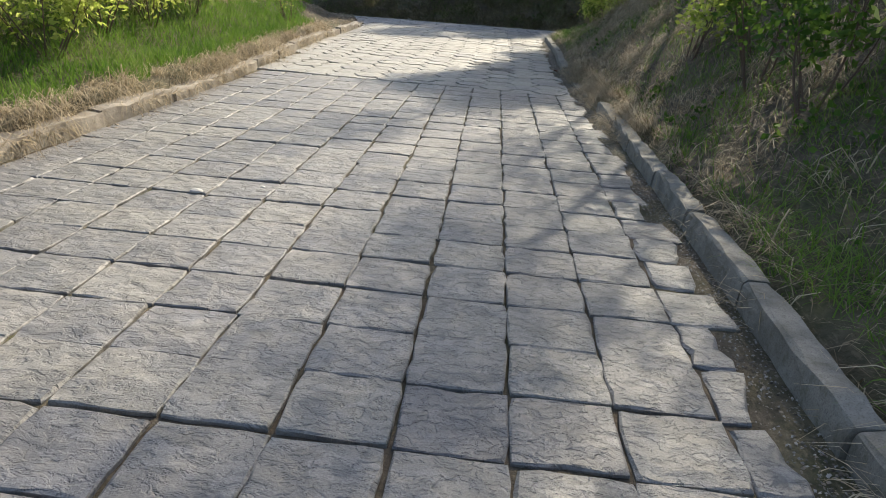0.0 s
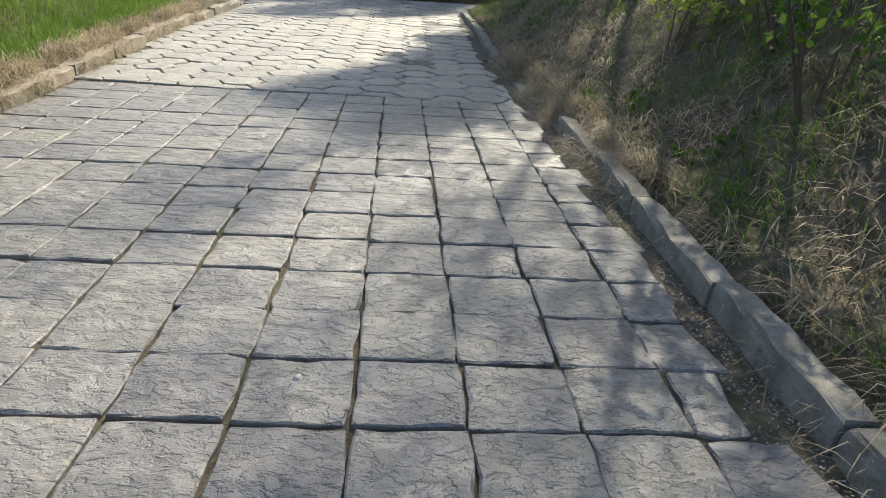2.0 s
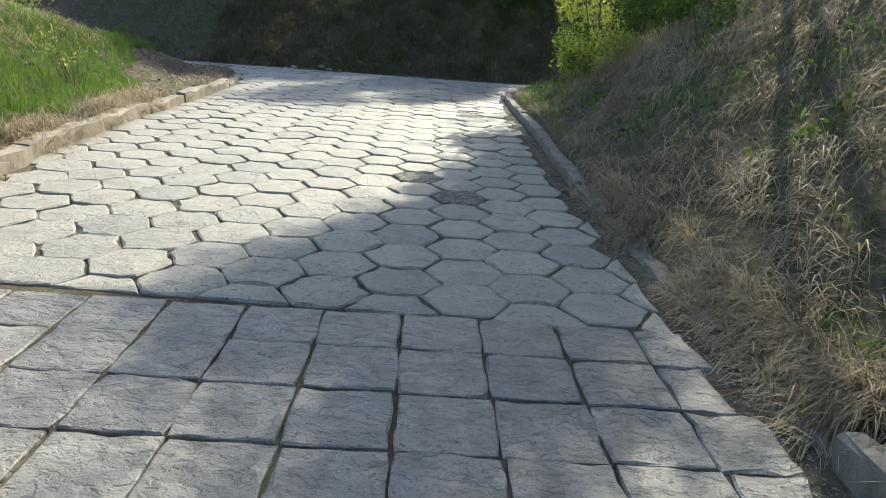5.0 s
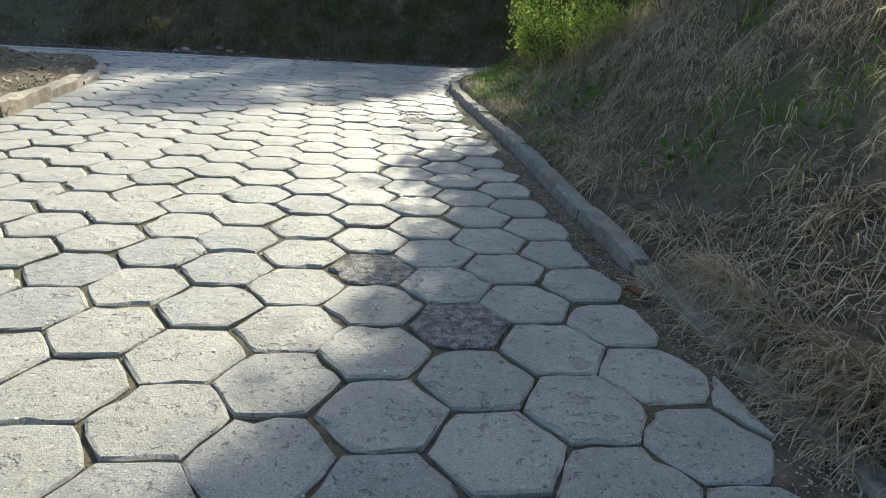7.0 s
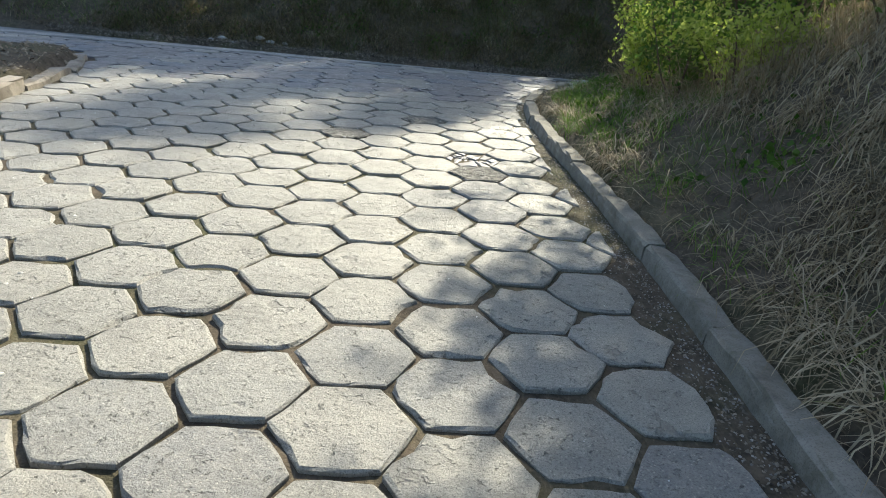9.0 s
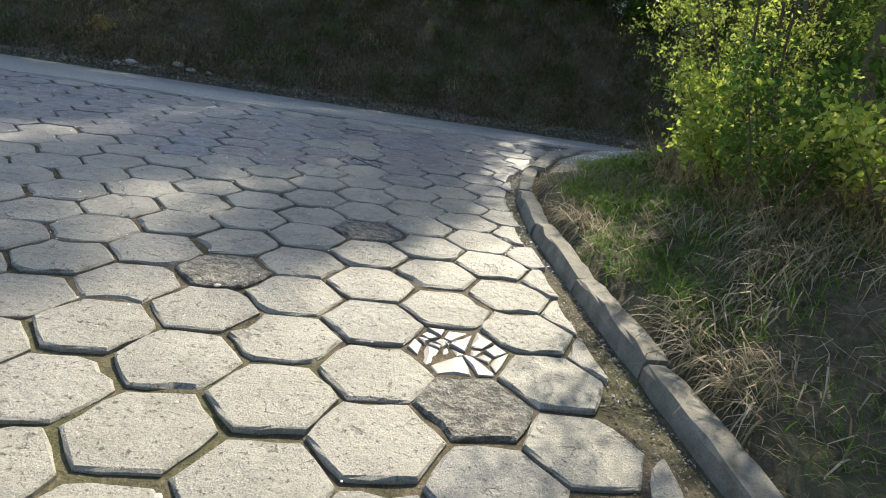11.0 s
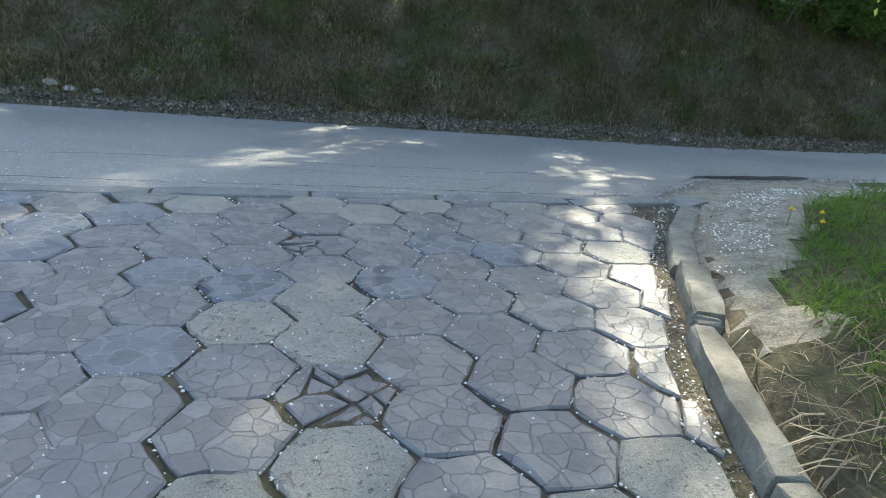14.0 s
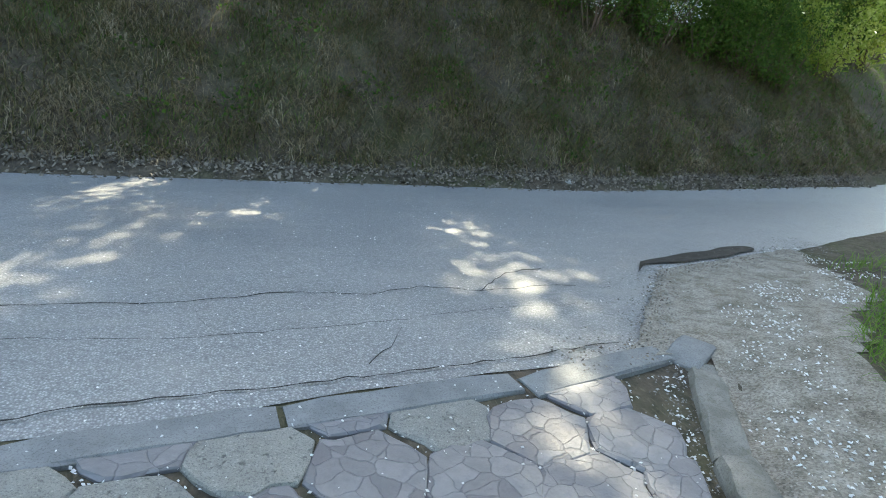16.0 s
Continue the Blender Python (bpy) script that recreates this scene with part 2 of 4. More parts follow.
M_SQUARE, M_HEX, M_CRUMBLED = mat_square_paver(), mat_hex_paver(), mat_crumbled()
M_PURPLE = mat_crazy_paver("purple_stone_inlay", (0.13, 0.12, 0.126), (0.17, 0.16, 0.161), (0.215, 0.205, 0.203), (0.13, 0.122, 0.122), 0.018)
M_BLUE = mat_crazy_paver("blue_stone_inlay", (0.04, 0.05, 0.072), (0.085, 0.098, 0.128), (0.14, 0.155, 0.185), (0.29, 0.29, 0.285), 0.09, 0.3)
M_ASPHALT, M_SOIL, M_DUST, M_WET = mat_asphalt(), mat_soil(), mat_dust(), mat_wet()
M_KERB = mat_concrete("weathered_kerb_concrete", (0.24, 0.225, 0.195), (0.10, 0.09, 0.07), (0.085, 0.08, 0.045))
M_STRIP = mat_concrete("flush_kerb_concrete", (0.23, 0.23, 0.225), (0.14, 0.14, 0.14), (0.19, 0.185, 0.17))
M_LEFT_KERB = mat_concrete("crumbling_kerb_concrete", (0.34, 0.30, 0.25), (0.16, 0.13, 0.10), (0.12, 0.11, 0.06))
M_GREEN = mat_blade("green_grass", (0.05, 0.11, 0.015), (0.10, 0.20, 0.025), (0.15, 0.25, 0.04), (0.21, 0.27, 0.07), through_light=0.45)
M_STRAW = mat_blade("dry_grass", (0.16, 0.12, 0.07), (0.29, 0.23, 0.145), (0.43, 0.35, 0.235), (0.55, 0.47, 0.34), through_light=0.25)
M_DULL = mat_blade("bank_grass", (0.05, 0.085, 0.02), (0.11, 0.115, 0.04), (0.21, 0.155, 0.08), (0.34, 0.27, 0.16), through_light=0.3)
M_MAT = mat_blade("matted_dead_grass", (0.10, 0.072, 0.045), (0.18, 0.135, 0.085), (0.27, 0.21, 0.135), (0.36, 0.29, 0.19), through_light=0.2)
M_REED = mat_blade("brown_stalks", (0.15, 0.11, 0.065), (0.26, 0.20, 0.115), (0.38, 0.30, 0.18), (0.50, 0.41, 0.26), through_light=0.35)
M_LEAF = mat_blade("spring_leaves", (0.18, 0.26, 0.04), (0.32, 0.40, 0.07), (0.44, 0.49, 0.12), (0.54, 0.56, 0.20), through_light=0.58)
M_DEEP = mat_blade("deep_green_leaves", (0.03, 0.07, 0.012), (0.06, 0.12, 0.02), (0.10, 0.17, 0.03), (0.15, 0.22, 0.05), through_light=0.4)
M_BLOSSOM = mat_blade("white_blossom", (0.55, 0.55, 0.50), (0.75, 0.75, 0.70), (0.8, 0.8, 0.78), through_light=0.3)
M_BARK, M_TWIG = mat_bark("bark"), mat_bark("twig_bark", (0.07, 0.05, 0.04), (0.16, 0.11, 0.08))
M_PETAL = mat_plain("fallen_petals", (0.55, 0.53, 0.50), (0.8, 0.79, 0.76))
M_CHIP = mat_plain("dry_litter", (0.05, 0.04, 0.03), (0.26, 0.22, 0.17))
M_CLOD = mat_plain("dry_clods", (0.16, 0.125, 0.09), (0.30, 0.25, 0.19), 0.95, 0.1)
M_GRIT = mat_plain("grey_grit", (0.10, 0.093, 0.082), (0.33, 0.31, 0.28), 0.9, 0.2)
M_PEBBLE = mat_plain("pebbles", (0.20, 0.19, 0.17), (0.45, 0.43, 0.40), 0.75)
M_SHARD = mat_plain("pale_shards", (0.17, 0.155, 0.155), (0.27, 0.25, 0.245), 0.5, 0.4)
M_BROWN = mat_plain("withered_leaf", (0.12, 0.05, 0.025), (0.16, 0.07, 0.03))
M_YELLOW = mat_plain("dandelion_yellow", (0.75, 0.5, 0.02), (0.8, 0.6, 0.03))
M_CRACK = mat_plain("dark_crack_filler", (0.02, 0.02, 0.02), (0.04, 0.037, 0.033), 0.9)


# ---- plan ----
def kerb_right(y):
    return np.interp(y, (-40, 0, 4, 6, 8.5, 12.8, 15.7, 17.5, 18.6, 19.5, 20.1, 20.95, 21.6, 22.5, 23.3, 24.2),
                     (5.0, 1.56, 1.38, 1.27, 1.11, 0.76, 0.68, 0.58, 0.51, 0.50, 0.53, 0.69, 0.95, 1.28, 1.78, 2.3))


def kerb_left(y):
    return np.interp(y, (-40, 0, 5, 7.5, 10, 13, 15, 17, 18.7, 20.6, 21.2), (-1.5, -2.85, -2.95, -3.05, -3.32, -3.75, -3.95, -4.05, -4.27, -4.75, -5.3))


def road_near(x):
    return np.interp(x, (-60, -14, -3, 1.7, 1.9, 2.9, 4.7, 8, 14, 60), (20.0, 22.3, 23.05, 23.5, 23.75, 24.85, 25.4, 26.6, 28.0, 44.0))


def road_far(x):
    return np.interp(x, (-60, -11, 5, 12, 20, 60), (27.2, 28.4, 28.7, 29.8, 32.6, 52.0))


def softmin(a, b, k=0.5):
    h = np.clip(0.5 + 0.5 * (b - a) / k, 0, 1)
    return b * (1 - h) + a * h - k * h * (1 - h)


def base_height(x, y):
    """the paved surface, which falls away towards the road's far side"""
    t = np.clip((y - 23.3 - 0.05 * x * (x < 2)) / 5.2, 0, 1)
    return -0.60 * t


def bumps(x, y):
    return 0.05 * np.sin(1.7 * x + 0.6 * y) * np.sin(1.3 * y - 0.4 * x) + 0.025 * np.sin(4.1 * x + 1.0) * np.sin(3.7 * y + 0.5 * x) + 0.012 * np.sin(9.3 * x + 2.2 * y) * np.sin(8.1 * y)


def height(x, y):
    x, y = np.asarray(x, float), np.asarray(y, float)
    z = base_height(x, y) - 0.019 + 0.005 * np.sin(7.1 * x + 3 * np.sin(5.3 * y)) * np.sin(6.7 * y)
    # bank along the right kerb and round the corner
    d = softmin(x - kerb_right(y) - 0.16, (road_near(x) - 0.5 - y) * 0.8, 0.6)
    steep = np.interp(y, (-30, 8, 14, 17, 19, 20.5, 21.5), (0.75, 0.75, 0.95, 0.8, 0.42, 0.25, 0.14))
    rise = np.interp(y, (20.5, 22.5), (0.13, 0.035)) + np.interp(y, (20.5, 22.5), (0.16, 0.09)) * np.clip(d, 0, 0.6) + steep * np.clip(d - 0.45, 0, 6.0) + 0.12 * np.clip(d - 6.4, 0, 40)
    inside = np.clip(d / 0.10, 0, 1)
    z = z + inside * (rise + bumps(x, y) * np.clip(d * 1.2, 0, 1))
    # bank along the left kerb
    d = softmin(kerb_left(y) - x - 0.12, (21.0 + 0.45 * (x + 5) - y) * 0.7, 0.6)
    rise = 0.15 + 0.10 * np.clip(d, 0, 0.9) + 0.50 * np.clip(d - 0.8, 0, 4.5) + 0.1 * np.clip(d - 5.3, 0, 40)
    inside = np.clip(d / 0.10, 0, 1)
    z = z + inside * (rise + bumps(x, y) * np.clip(d * 1.2, 0, 1))
    # far bank beyond the road
    d = y - road_far(x)
    crest = np.interp(x, (-20, -7, -3, 0, 7), (3.9, 3.5, 3.6, 4.7, 4.8))
    rise = 0.06 + 0.25 * np.clip(d, 0, 0.5) + 0.68 * np.clip(d - 0.4, 0, crest) + 0.01 * np.clip(d - 5.2, 0, 60)
    inside = np.clip(d / 0.15, 0, 1)
    z = z + inside * (rise + 2.2 * bumps(x, y) * np.clip(d * 0.8, 0, 1))
    return z


# ---- mesh helpers ----
def mesh_object(name, verts, faces, material, parent=None, label=""):
    me = bpy.data.meshes.new(name)
    me.from_pydata([tuple(v) for v in verts], [], faces)
    me.materials.append(material)
    ob = new(name, me)
    if parent:
        ob.parent = parent
    return tagged(ob, label)


def bulk_object(name, verts, faces, material, parent=None):
    """a large mesh of quads or triangles from arrays"""
    me = bpy.data.meshes.new(name)
    nv, (nf, k) = len(verts), faces.shape
    me.vertices.add(nv)
    me.vertices.foreach_set("co", np.ascontiguousarray(verts, np.float32).ravel())
    me.loops.add(nf * k)
    me.loops.foreach_set("vertex_index", np.ascontiguousarray(faces, np.int32).ravel())
    me.polygons.add(nf)
    me.polygons.foreach_set("loop_start", np.arange(0, nf * k, k, dtype=np.int32))
    me.update(calc_edges=True)
    me.materials.append(material)
    ob = new(name, me)
    if parent:
        ob.parent = parent
    return ob


def part(name, bm, material, parent, label=""):
    me = bpy.data.meshes.new(name)
    bm.to_mesh(me)
    bm.free()
    me.materials.append(material)
    ob = new(name, me)
    ob.parent = parent
    return tagged(ob, label)


def empty(name, where=(0, 0, 0)):
    ob = new(name)
    ob.location = where
    ob.empty_display_size = 0.1
    return ob


def grid_sheet(name, xs, ys, zfun, material):
    X, Y = np.meshgrid(xs, ys)
    V = np.stack([X.ravel(), Y.ravel(), zfun(X, Y).ravel()], 1)
    nx, ny = len(xs), len(ys)
    i = (np.arange(ny - 1)[:, None] * nx + np.arange(nx - 1)).ravel()
    ob = bulk_object(name, V, np.stack([i, i + 1, i + nx + 1, i + nx], 1), material)
    ob.data.polygons.foreach_set("use_smooth", np.ones(len(ob.data.polygons), bool))
    return ob


# ---- ground ----
xs = np.concatenate([[-400, -200, -100, -60, -40, -30, -24], np.arange(-20, -6, 0.5), np.arange(-6, 7, 0.1), np.arange(7, 20, 0.5), [22, 26, 32, 40, 60, 100, 200, 400]])
ys = np.concatenate([[-300, -150, -80, -40, -20, -10], np.arange(-6, 0, 0.5), np.arange(0, 34.5, 0.1), np.arange(34.5, 46, 0.75), [50, 60, 80, 120, 200, 400]])
ground = tagged(grid_sheet("ground", xs, ys, height, M_SOIL), "brown earth with litter under grass and paving", "ground", kind="structure")

# asphalt road across the end
rx = np.concatenate([np.arange(-58, -12, 2.0), np.arange(-12, 14, 0.2), np.arange(14, 58, 2.0)])
V, steps = [], 26
for x in rx:
    a, b = road_near(x) - 0.025 + 0.012 * math.sin(3.1 * x) + 0.008 * math.sin(9.7 * x), road_far(x) + 0.05 * math.sin(1.9 * x) + 0.03 * math.sin(6.3 * x) + 0.1
    for j in range(steps + 1):
        y = a + (b - a) * j / steps
        V.append((x, y, float(base_height(x, y)) + 0.006 * math.sin(1.1 * x) * math.sin(2.3 * y) + (0.0 if j else -0.012)))
F = [(i * (steps + 1) + j, (i + 1) * (steps + 1) + j, (i + 1) * (steps + 1) + j + 1, i * (steps + 1) + j + 1) for i in range(len(rx) - 1) for j in range(steps)]
road = tagged(mesh_object("road", V, F, M_ASPHALT), "grey worn asphalt road with cracks", "road", kind="structure")
road.data.polygons.foreach_set("use_smooth", [True] * len(F))


# ---- plants ----
def blades(name, px, py, length, width, lean, material, droop=0.6, seed=1, lift=0.0, pieces=3, comb=None):
    """One mesh of grass blades, each a bent strip, at the places given; comb: the way they lie and how loosely."""
    g = np.random.default_rng(seed)
    n = len(px)
    pz = height(px, py) + lift
    L = length * g.uniform(0.5, 1.25, n)
    W = width * g.uniform(0.6, 1.2, n)
    yaw = g.uniform(0, 2 * np.pi, n) if comb is None else comb[0] + g.normal(0, comb[1], n) + 0.7 * np.sin(2.1 * px + 1.3 * py) * np.sin(1.7 * py - 0.8 * px)
    tilt = g.uniform(0.05, 1.0, n) * lean
    dx, dy = np.cos(yaw), np.sin(yaw)
    sx, sy = -np.sin(yaw + g.uniform(-0.6, 0.6, n)), np.cos(yaw)
    pts = []
    ang = tilt.copy()
    cx, cy, cz = px.copy(), py.copy(), pz - 0.01
    steps_ = ((1.0, 0.0), (0.85, 0.4), (0.55, 0.35), (0.08, 0.3)) if pieces == 3 else ((1.0, 0.0), (0.7, 0.55), (0.08, 0.5))
    for w, seg in steps_:
        cx, cy, cz = cx + dx * np.sin(ang) * L * seg, cy + dy * np.sin(ang) * L * seg, cz + np.cos(ang) * L * seg
        pts.append(np.stack([cx - sx * W * w / 2, cy - sy * W * w / 2, cz], 1))
        pts.append(np.stack([cx + sx * W * w / 2, cy + sy * W * w / 2, cz], 1))
        ang = ang + droop * g.uniform(0.3, 1.4, n) * 0.8
    V = np.stack(pts, 1).reshape(-1, 3)
    base = (np.arange(n) * 2 * len(steps_))[:, None]
    F = np.concatenate([base + 2 * k + np.array([[0, 1, 3, 2]]) for k in range(len(steps_) - 1)], 0)
    return bulk_object(name, V, F, material)


def scatter(n, x0, x1, y0, y1, seed, keep=None, clumps=0, spread=0.12):
    g = np.random.default_rng(seed)
    if clumps:
        cx, cy = g.uniform(x0, x1, clumps), g.uniform(y0, y1, clumps)
        k = g.integers(0, clumps, n)
        x, y = cx[k] + g.normal(0, spread, n), cy[k] + g.normal(0, spread, n)
    else:
        x, y = g.uniform(x0, x1, n), g.uniform(y0, y1, n)
    if keep is not None:
        m = keep(x, y, g)
        x, y = x[m], y[m]
    return x, y


def patchy(x, y, s=1.0):
    return 0.5 + 0.5 * np.sin(1.9 * s * x + 0.7 * np.sin(1.1 * s * y)) * np.sin(1.3 * s * y + 0.9 * np.sin(0.8 * s * x))


def right_depth(x, y):
    return softmin(x - kerb_right(y) - 0.16, (road_near(x) - 0.6 - y) * 0.8, 0.4)


def left_depth(x, y):
    return softmin(kerb_left(y) - x - 0.10, (20.8 + 0.45 * (x + 5) - y) * 0.7, 0.4)


def verge(x, y):
    """positive on the grass of the corner, negative on the trodden dirt beside its kerb"""
    return x - kerb_right(y) - np.interp(y, (17.5, 19.5, 20.6, 21.5, 22.5, 23.5, 25), (0.20, 0.34, 0.44, 0.56, 0.85, 1.3, 2.5)) - 0.1 * np.sin(4 * y)


def stuff(ob, label, category):
    return tagged(ob, label, category, kind="stuff")


# right bank: combed tussocks of straw, green patches, bare earth between
def straw_patch(x, y):
    return patchy(x + 0.35 * np.sin(2.3 * y), y, 1.5) + 0.25 * patchy(y, x, 3.7) - 0.12


x, y = scatter(125000, 0.5, 5.2, 1.0, 21.0, 11, lambda x, y, g: (right_depth(x, y) > 0.10) & (g.random(len(x)) < np.where(straw_patch(x, y) > 0.34, 1.0, 0.16) * np.interp(y, (4.5, 9.0, 11.0, 18.5, 20.0), (0.2, 0.5, 1, 1, 0.35))), clumps=1500, spread=0.085)
stuff(blades("dry_grass", x, y, 0.33, 0.0075, 1.25, M_STRAW, 1.3, 21, comb=(math.pi, 1.35)), "long withered straw-coloured grass drooping down the bank", "grass")
x, y = scatter(60000, 0.5, 5.2, 1.0, 21.0, 111, lambda x, y, g: right_depth(x, y) > 0.0)
stuff(blades("dry_grass", x, y, 0.13, 0.006, 1.35, M_MAT, 0.9, 121, pieces=2), "matted brown dead grass lying on the bank", "grass")
x, y = scatter(150000, 0.5, 5.5, 0.5, 25.5, 12, lambda x, y, g: (right_depth(x, y) > 0.02) & (verge(x, y) > 0) & (g.random(len(x)) < np.where(straw_patch(x, y) < 0.36, 0.75, 0.10) * np.interp(y, (8, 10, 17, 18.2), (1, 0.45, 0.45, 0.6)) + 0.5 * ((y < 5.5) & (right_depth(x, y) < 1.3))))
stuff(blades("green_grass", x, y, 0.21, 0.006, 0.7, M_GREEN, 0.6, 22), "fresh green grass growing through the dry bank", "grass")
x, y = scatter(26000, 0.7, 3.4, 17.4, 24.5, 113, lambda x, y, g: (right_depth(x, y) > 0.02) & (verge(x, y) > 0.04) & (g.random(len(x)) < 0.35 + 0.65 * patchy(x, y, 2.6)))
stuff(blades("green_grass", x, y, 0.19, 0.007, 0.8, M_GREEN, 0.7, 123), "green grass on the verge of the corner", "grass")
# tall brown stalks under the corner bushes
x, y = scatter(8000, 1.3, 3.8, 16.8, 20.6, 112, lambda x, y, g: right_depth(x, y) > 0.95, clumps=260, spread=0.12)
stuff(blades("tall_stalks", x, y, 0.55, 0.006, 0.6, M_REED, 0.7, 122), "tall brown withered stalks under the corner bushes", "grass")
# straw hanging over the kerb
x, y = scatter(130000, 0.6, 1.9, 2.0, 13.1, 13, lambda x, y, g: (np.abs(x - kerb_right(y) - 0.20) < 0.15) & (g.random(len(x)) < np.where(y < 7.2, 0.12, np.where(y < 8.6, 0.6, 0.9))) & (patchy(x, y, 2.3) > 0.25), clumps=420, spread=0.10)
stuff(blades("kerb_straw", x, y, 0.27, 0.006, 1.25, M_STRAW, 1.3, 23, 0.02, 2, comb=(math.pi, 1.0)), "withered grass lying over the buried kerb", "grass")
# left bank
x, y = scatter(85000, -5.4, -2.6, 2.0, 20.6, 19, lambda x, y, g: (kerb_left(y) - x > 0.02) & (kerb_left(y) - x < 0.34) & (y < 16.2) & (patchy(x, y, 2.1) > 0.30))
stuff(blades("kerb_straw", x, y, 0.26, 0.007, 1.3, M_STRAW, 1.5, 29, 0.11, 2, comb=(0.0, 1.0)), "matted withered grass over the top of the old kerb", "grass")
x, y = scatter(150000, -9.0, -2.7, 3.0, 21.0, 14, lambda x, y, g: (left_depth(x, y) > 0.35 + 0.12 * np.sin(5 * y) + np.clip((y - 15.3) * 0.45, 0, 0.95)) & (g.random(len(x)) < np.where(left_depth(x, y) < 2.1 + 0.4 * np.sin(1.7 * y), 1.0, 0.25)))
stuff(blades("green_grass", x, y, 0.19, 0.008, 0.5, M_GREEN, 0.5, 24, pieces=2), "bright sunlit green grass on the verge", "grass")
x, y = scatter(90000, -5.5, -2.5, 2.0, 20.3, 15, lambda x, y, g: (left_depth(x, y) > 0.02) & (left_depth(x, y) < 0.45) & (g.random(len(x)) < np.where(y < 15.8, 1, 0.05)), clumps=1300, spread=0.12)
stuff(blades("dry_grass", x, y, 0.22, 0.007, 1.1, M_STRAW, 1.2, 25, pieces=2), "withered grass hanging over the crumbling kerb", "grass")
x, y = scatter(60000, -9.0, -3.6, 3.0, 19.5, 16, lambda x, y, g: left_depth(x, y) > 1.6, clumps=900, spread=0.16)
stuff(blades("dry_grass", x, y, 0.32, 0.009, 1.1, M_STRAW, 1.1, 26, pieces=2, comb=(0.0, 1.2)), "tall dry stalks on the sunny bank", "grass")
# far bank: dull tufts hanging downhill, straw at its foot, low dark weeds
def far_depth(x, y):
    return y - road_far(x)


x, y = scatter(210000, -9, 15, 28.0, 34.2, 17, lambda x, y, g: (far_depth(x, y) > 0.40) & (g.random(len(x)) < 0.6 + 0.4 * patchy(x, y, 1.9)), clumps=5200, spread=0.11)
stuff(blades("bank_grass", x, y, 0.27, 0.011, 1.3, M_DULL, 1.1, 27, pieces=2, comb=(-math.pi / 2, 0.8)), "dull matted grass hanging down the shaded bank", "grass")
x, y = scatter(90000, -9, 15, 28.0, 34.2, 121, lambda x, y, g: far_depth(x, y) > 0.3)
stuff(blades("dry_grass", x, y, 0.16, 0.012, 1.35, M_MAT, 0.9, 131, 0.0, 2, comb=(-math.pi / 2, 1.2)), "matted dead grass covering the shaded bank", "grass")
x, y = scatter(60000, -12, 17, 28.0, 34.0, 20, lambda x, y, g: (far_depth(x, y) > 0.30) & (g.random(len(x)) < np.where(far_depth(x, y) < 1.3, 1.0, 0.35)), clumps=1100, spread=0.13)
stuff(blades("dry_grass", x, y, 0.30, 0.010, 1.25, M_MAT, 1.2, 30, 0.0, 2, comb=(-math.pi / 2, 0.9)), "withered tufts at the foot of the shaded bank", "grass")
x, y = scatter(16000, -12, 17, 28.0, 35.0, 120, lambda x, y, g: (far_depth(x, y) > 0.5) & (patchy(x + 3, y, 2.4) > 0.45), clumps=420, spread=0.09)
stuff(blades("dry_grass", x, y, 0.30, 0.009, 1.2, M_STRAW, 1.3, 130, 0.02, 2, comb=(-math.pi / 2, 0.6)), "pale straw tufts scattered over the shaded bank", "grass")
x, y = scatter(70000, -14, 22, 28.0, 38.0, 18, lambda x, y, g: (far_depth(x, y) > 0.4) & ((patchy(x, y, 1.3) > 0.62) | (x > 10.5) | (x < -9) | ((x > 6.5) & (far_depth(x, y) < 1.2))))
stuff(blades("green_grass", x, y, 0.21, 0.010, 0.8, M_GREEN, 0.6, 28, pieces=2), "green patches of grass on the shaded bank", "grass")


def tube(points, radii, sides=6):
    V, F = [], []
    for i, (p, r) in enumerate(zip(points, radii)):
        d = (points[min(i + 1, len(points) - 1)] - points[max(i - 1, 0)]).normalized()
        a = d.orthogonal().normalized()
        b = d.cross(a)
        V += [p + (a * math.cos(2 * math.pi * k / sides) + b * math.sin(2 * math.pi * k / sides)) * r for k in range(sides)]
    for i in range(len(points) - 1):
        for k in range(sides):
            F.append((i * sides + k, i * sides + (k + 1) % sides, (i + 1) * sides + (k + 1) % sides, (i + 1) * sides + k))
    return V, F


def limb(start, direction, length, radius, g, bend=0.25, n=6, rise=0.1):
    pts, rad, p, d = [start], [radius], start.copy(), direction.normalized()
    for i in range(n):
        d = (d + Vector((g.uniform(-bend, bend), g.uniform(-bend, bend), g.uniform(-bend, bend) + rise))).normalized()
        p = p + d * length / n
        pts.append(p.copy())
        rad.append(radius * (1 - (i + 1) / (n + 0.6)))
    return pts, rad


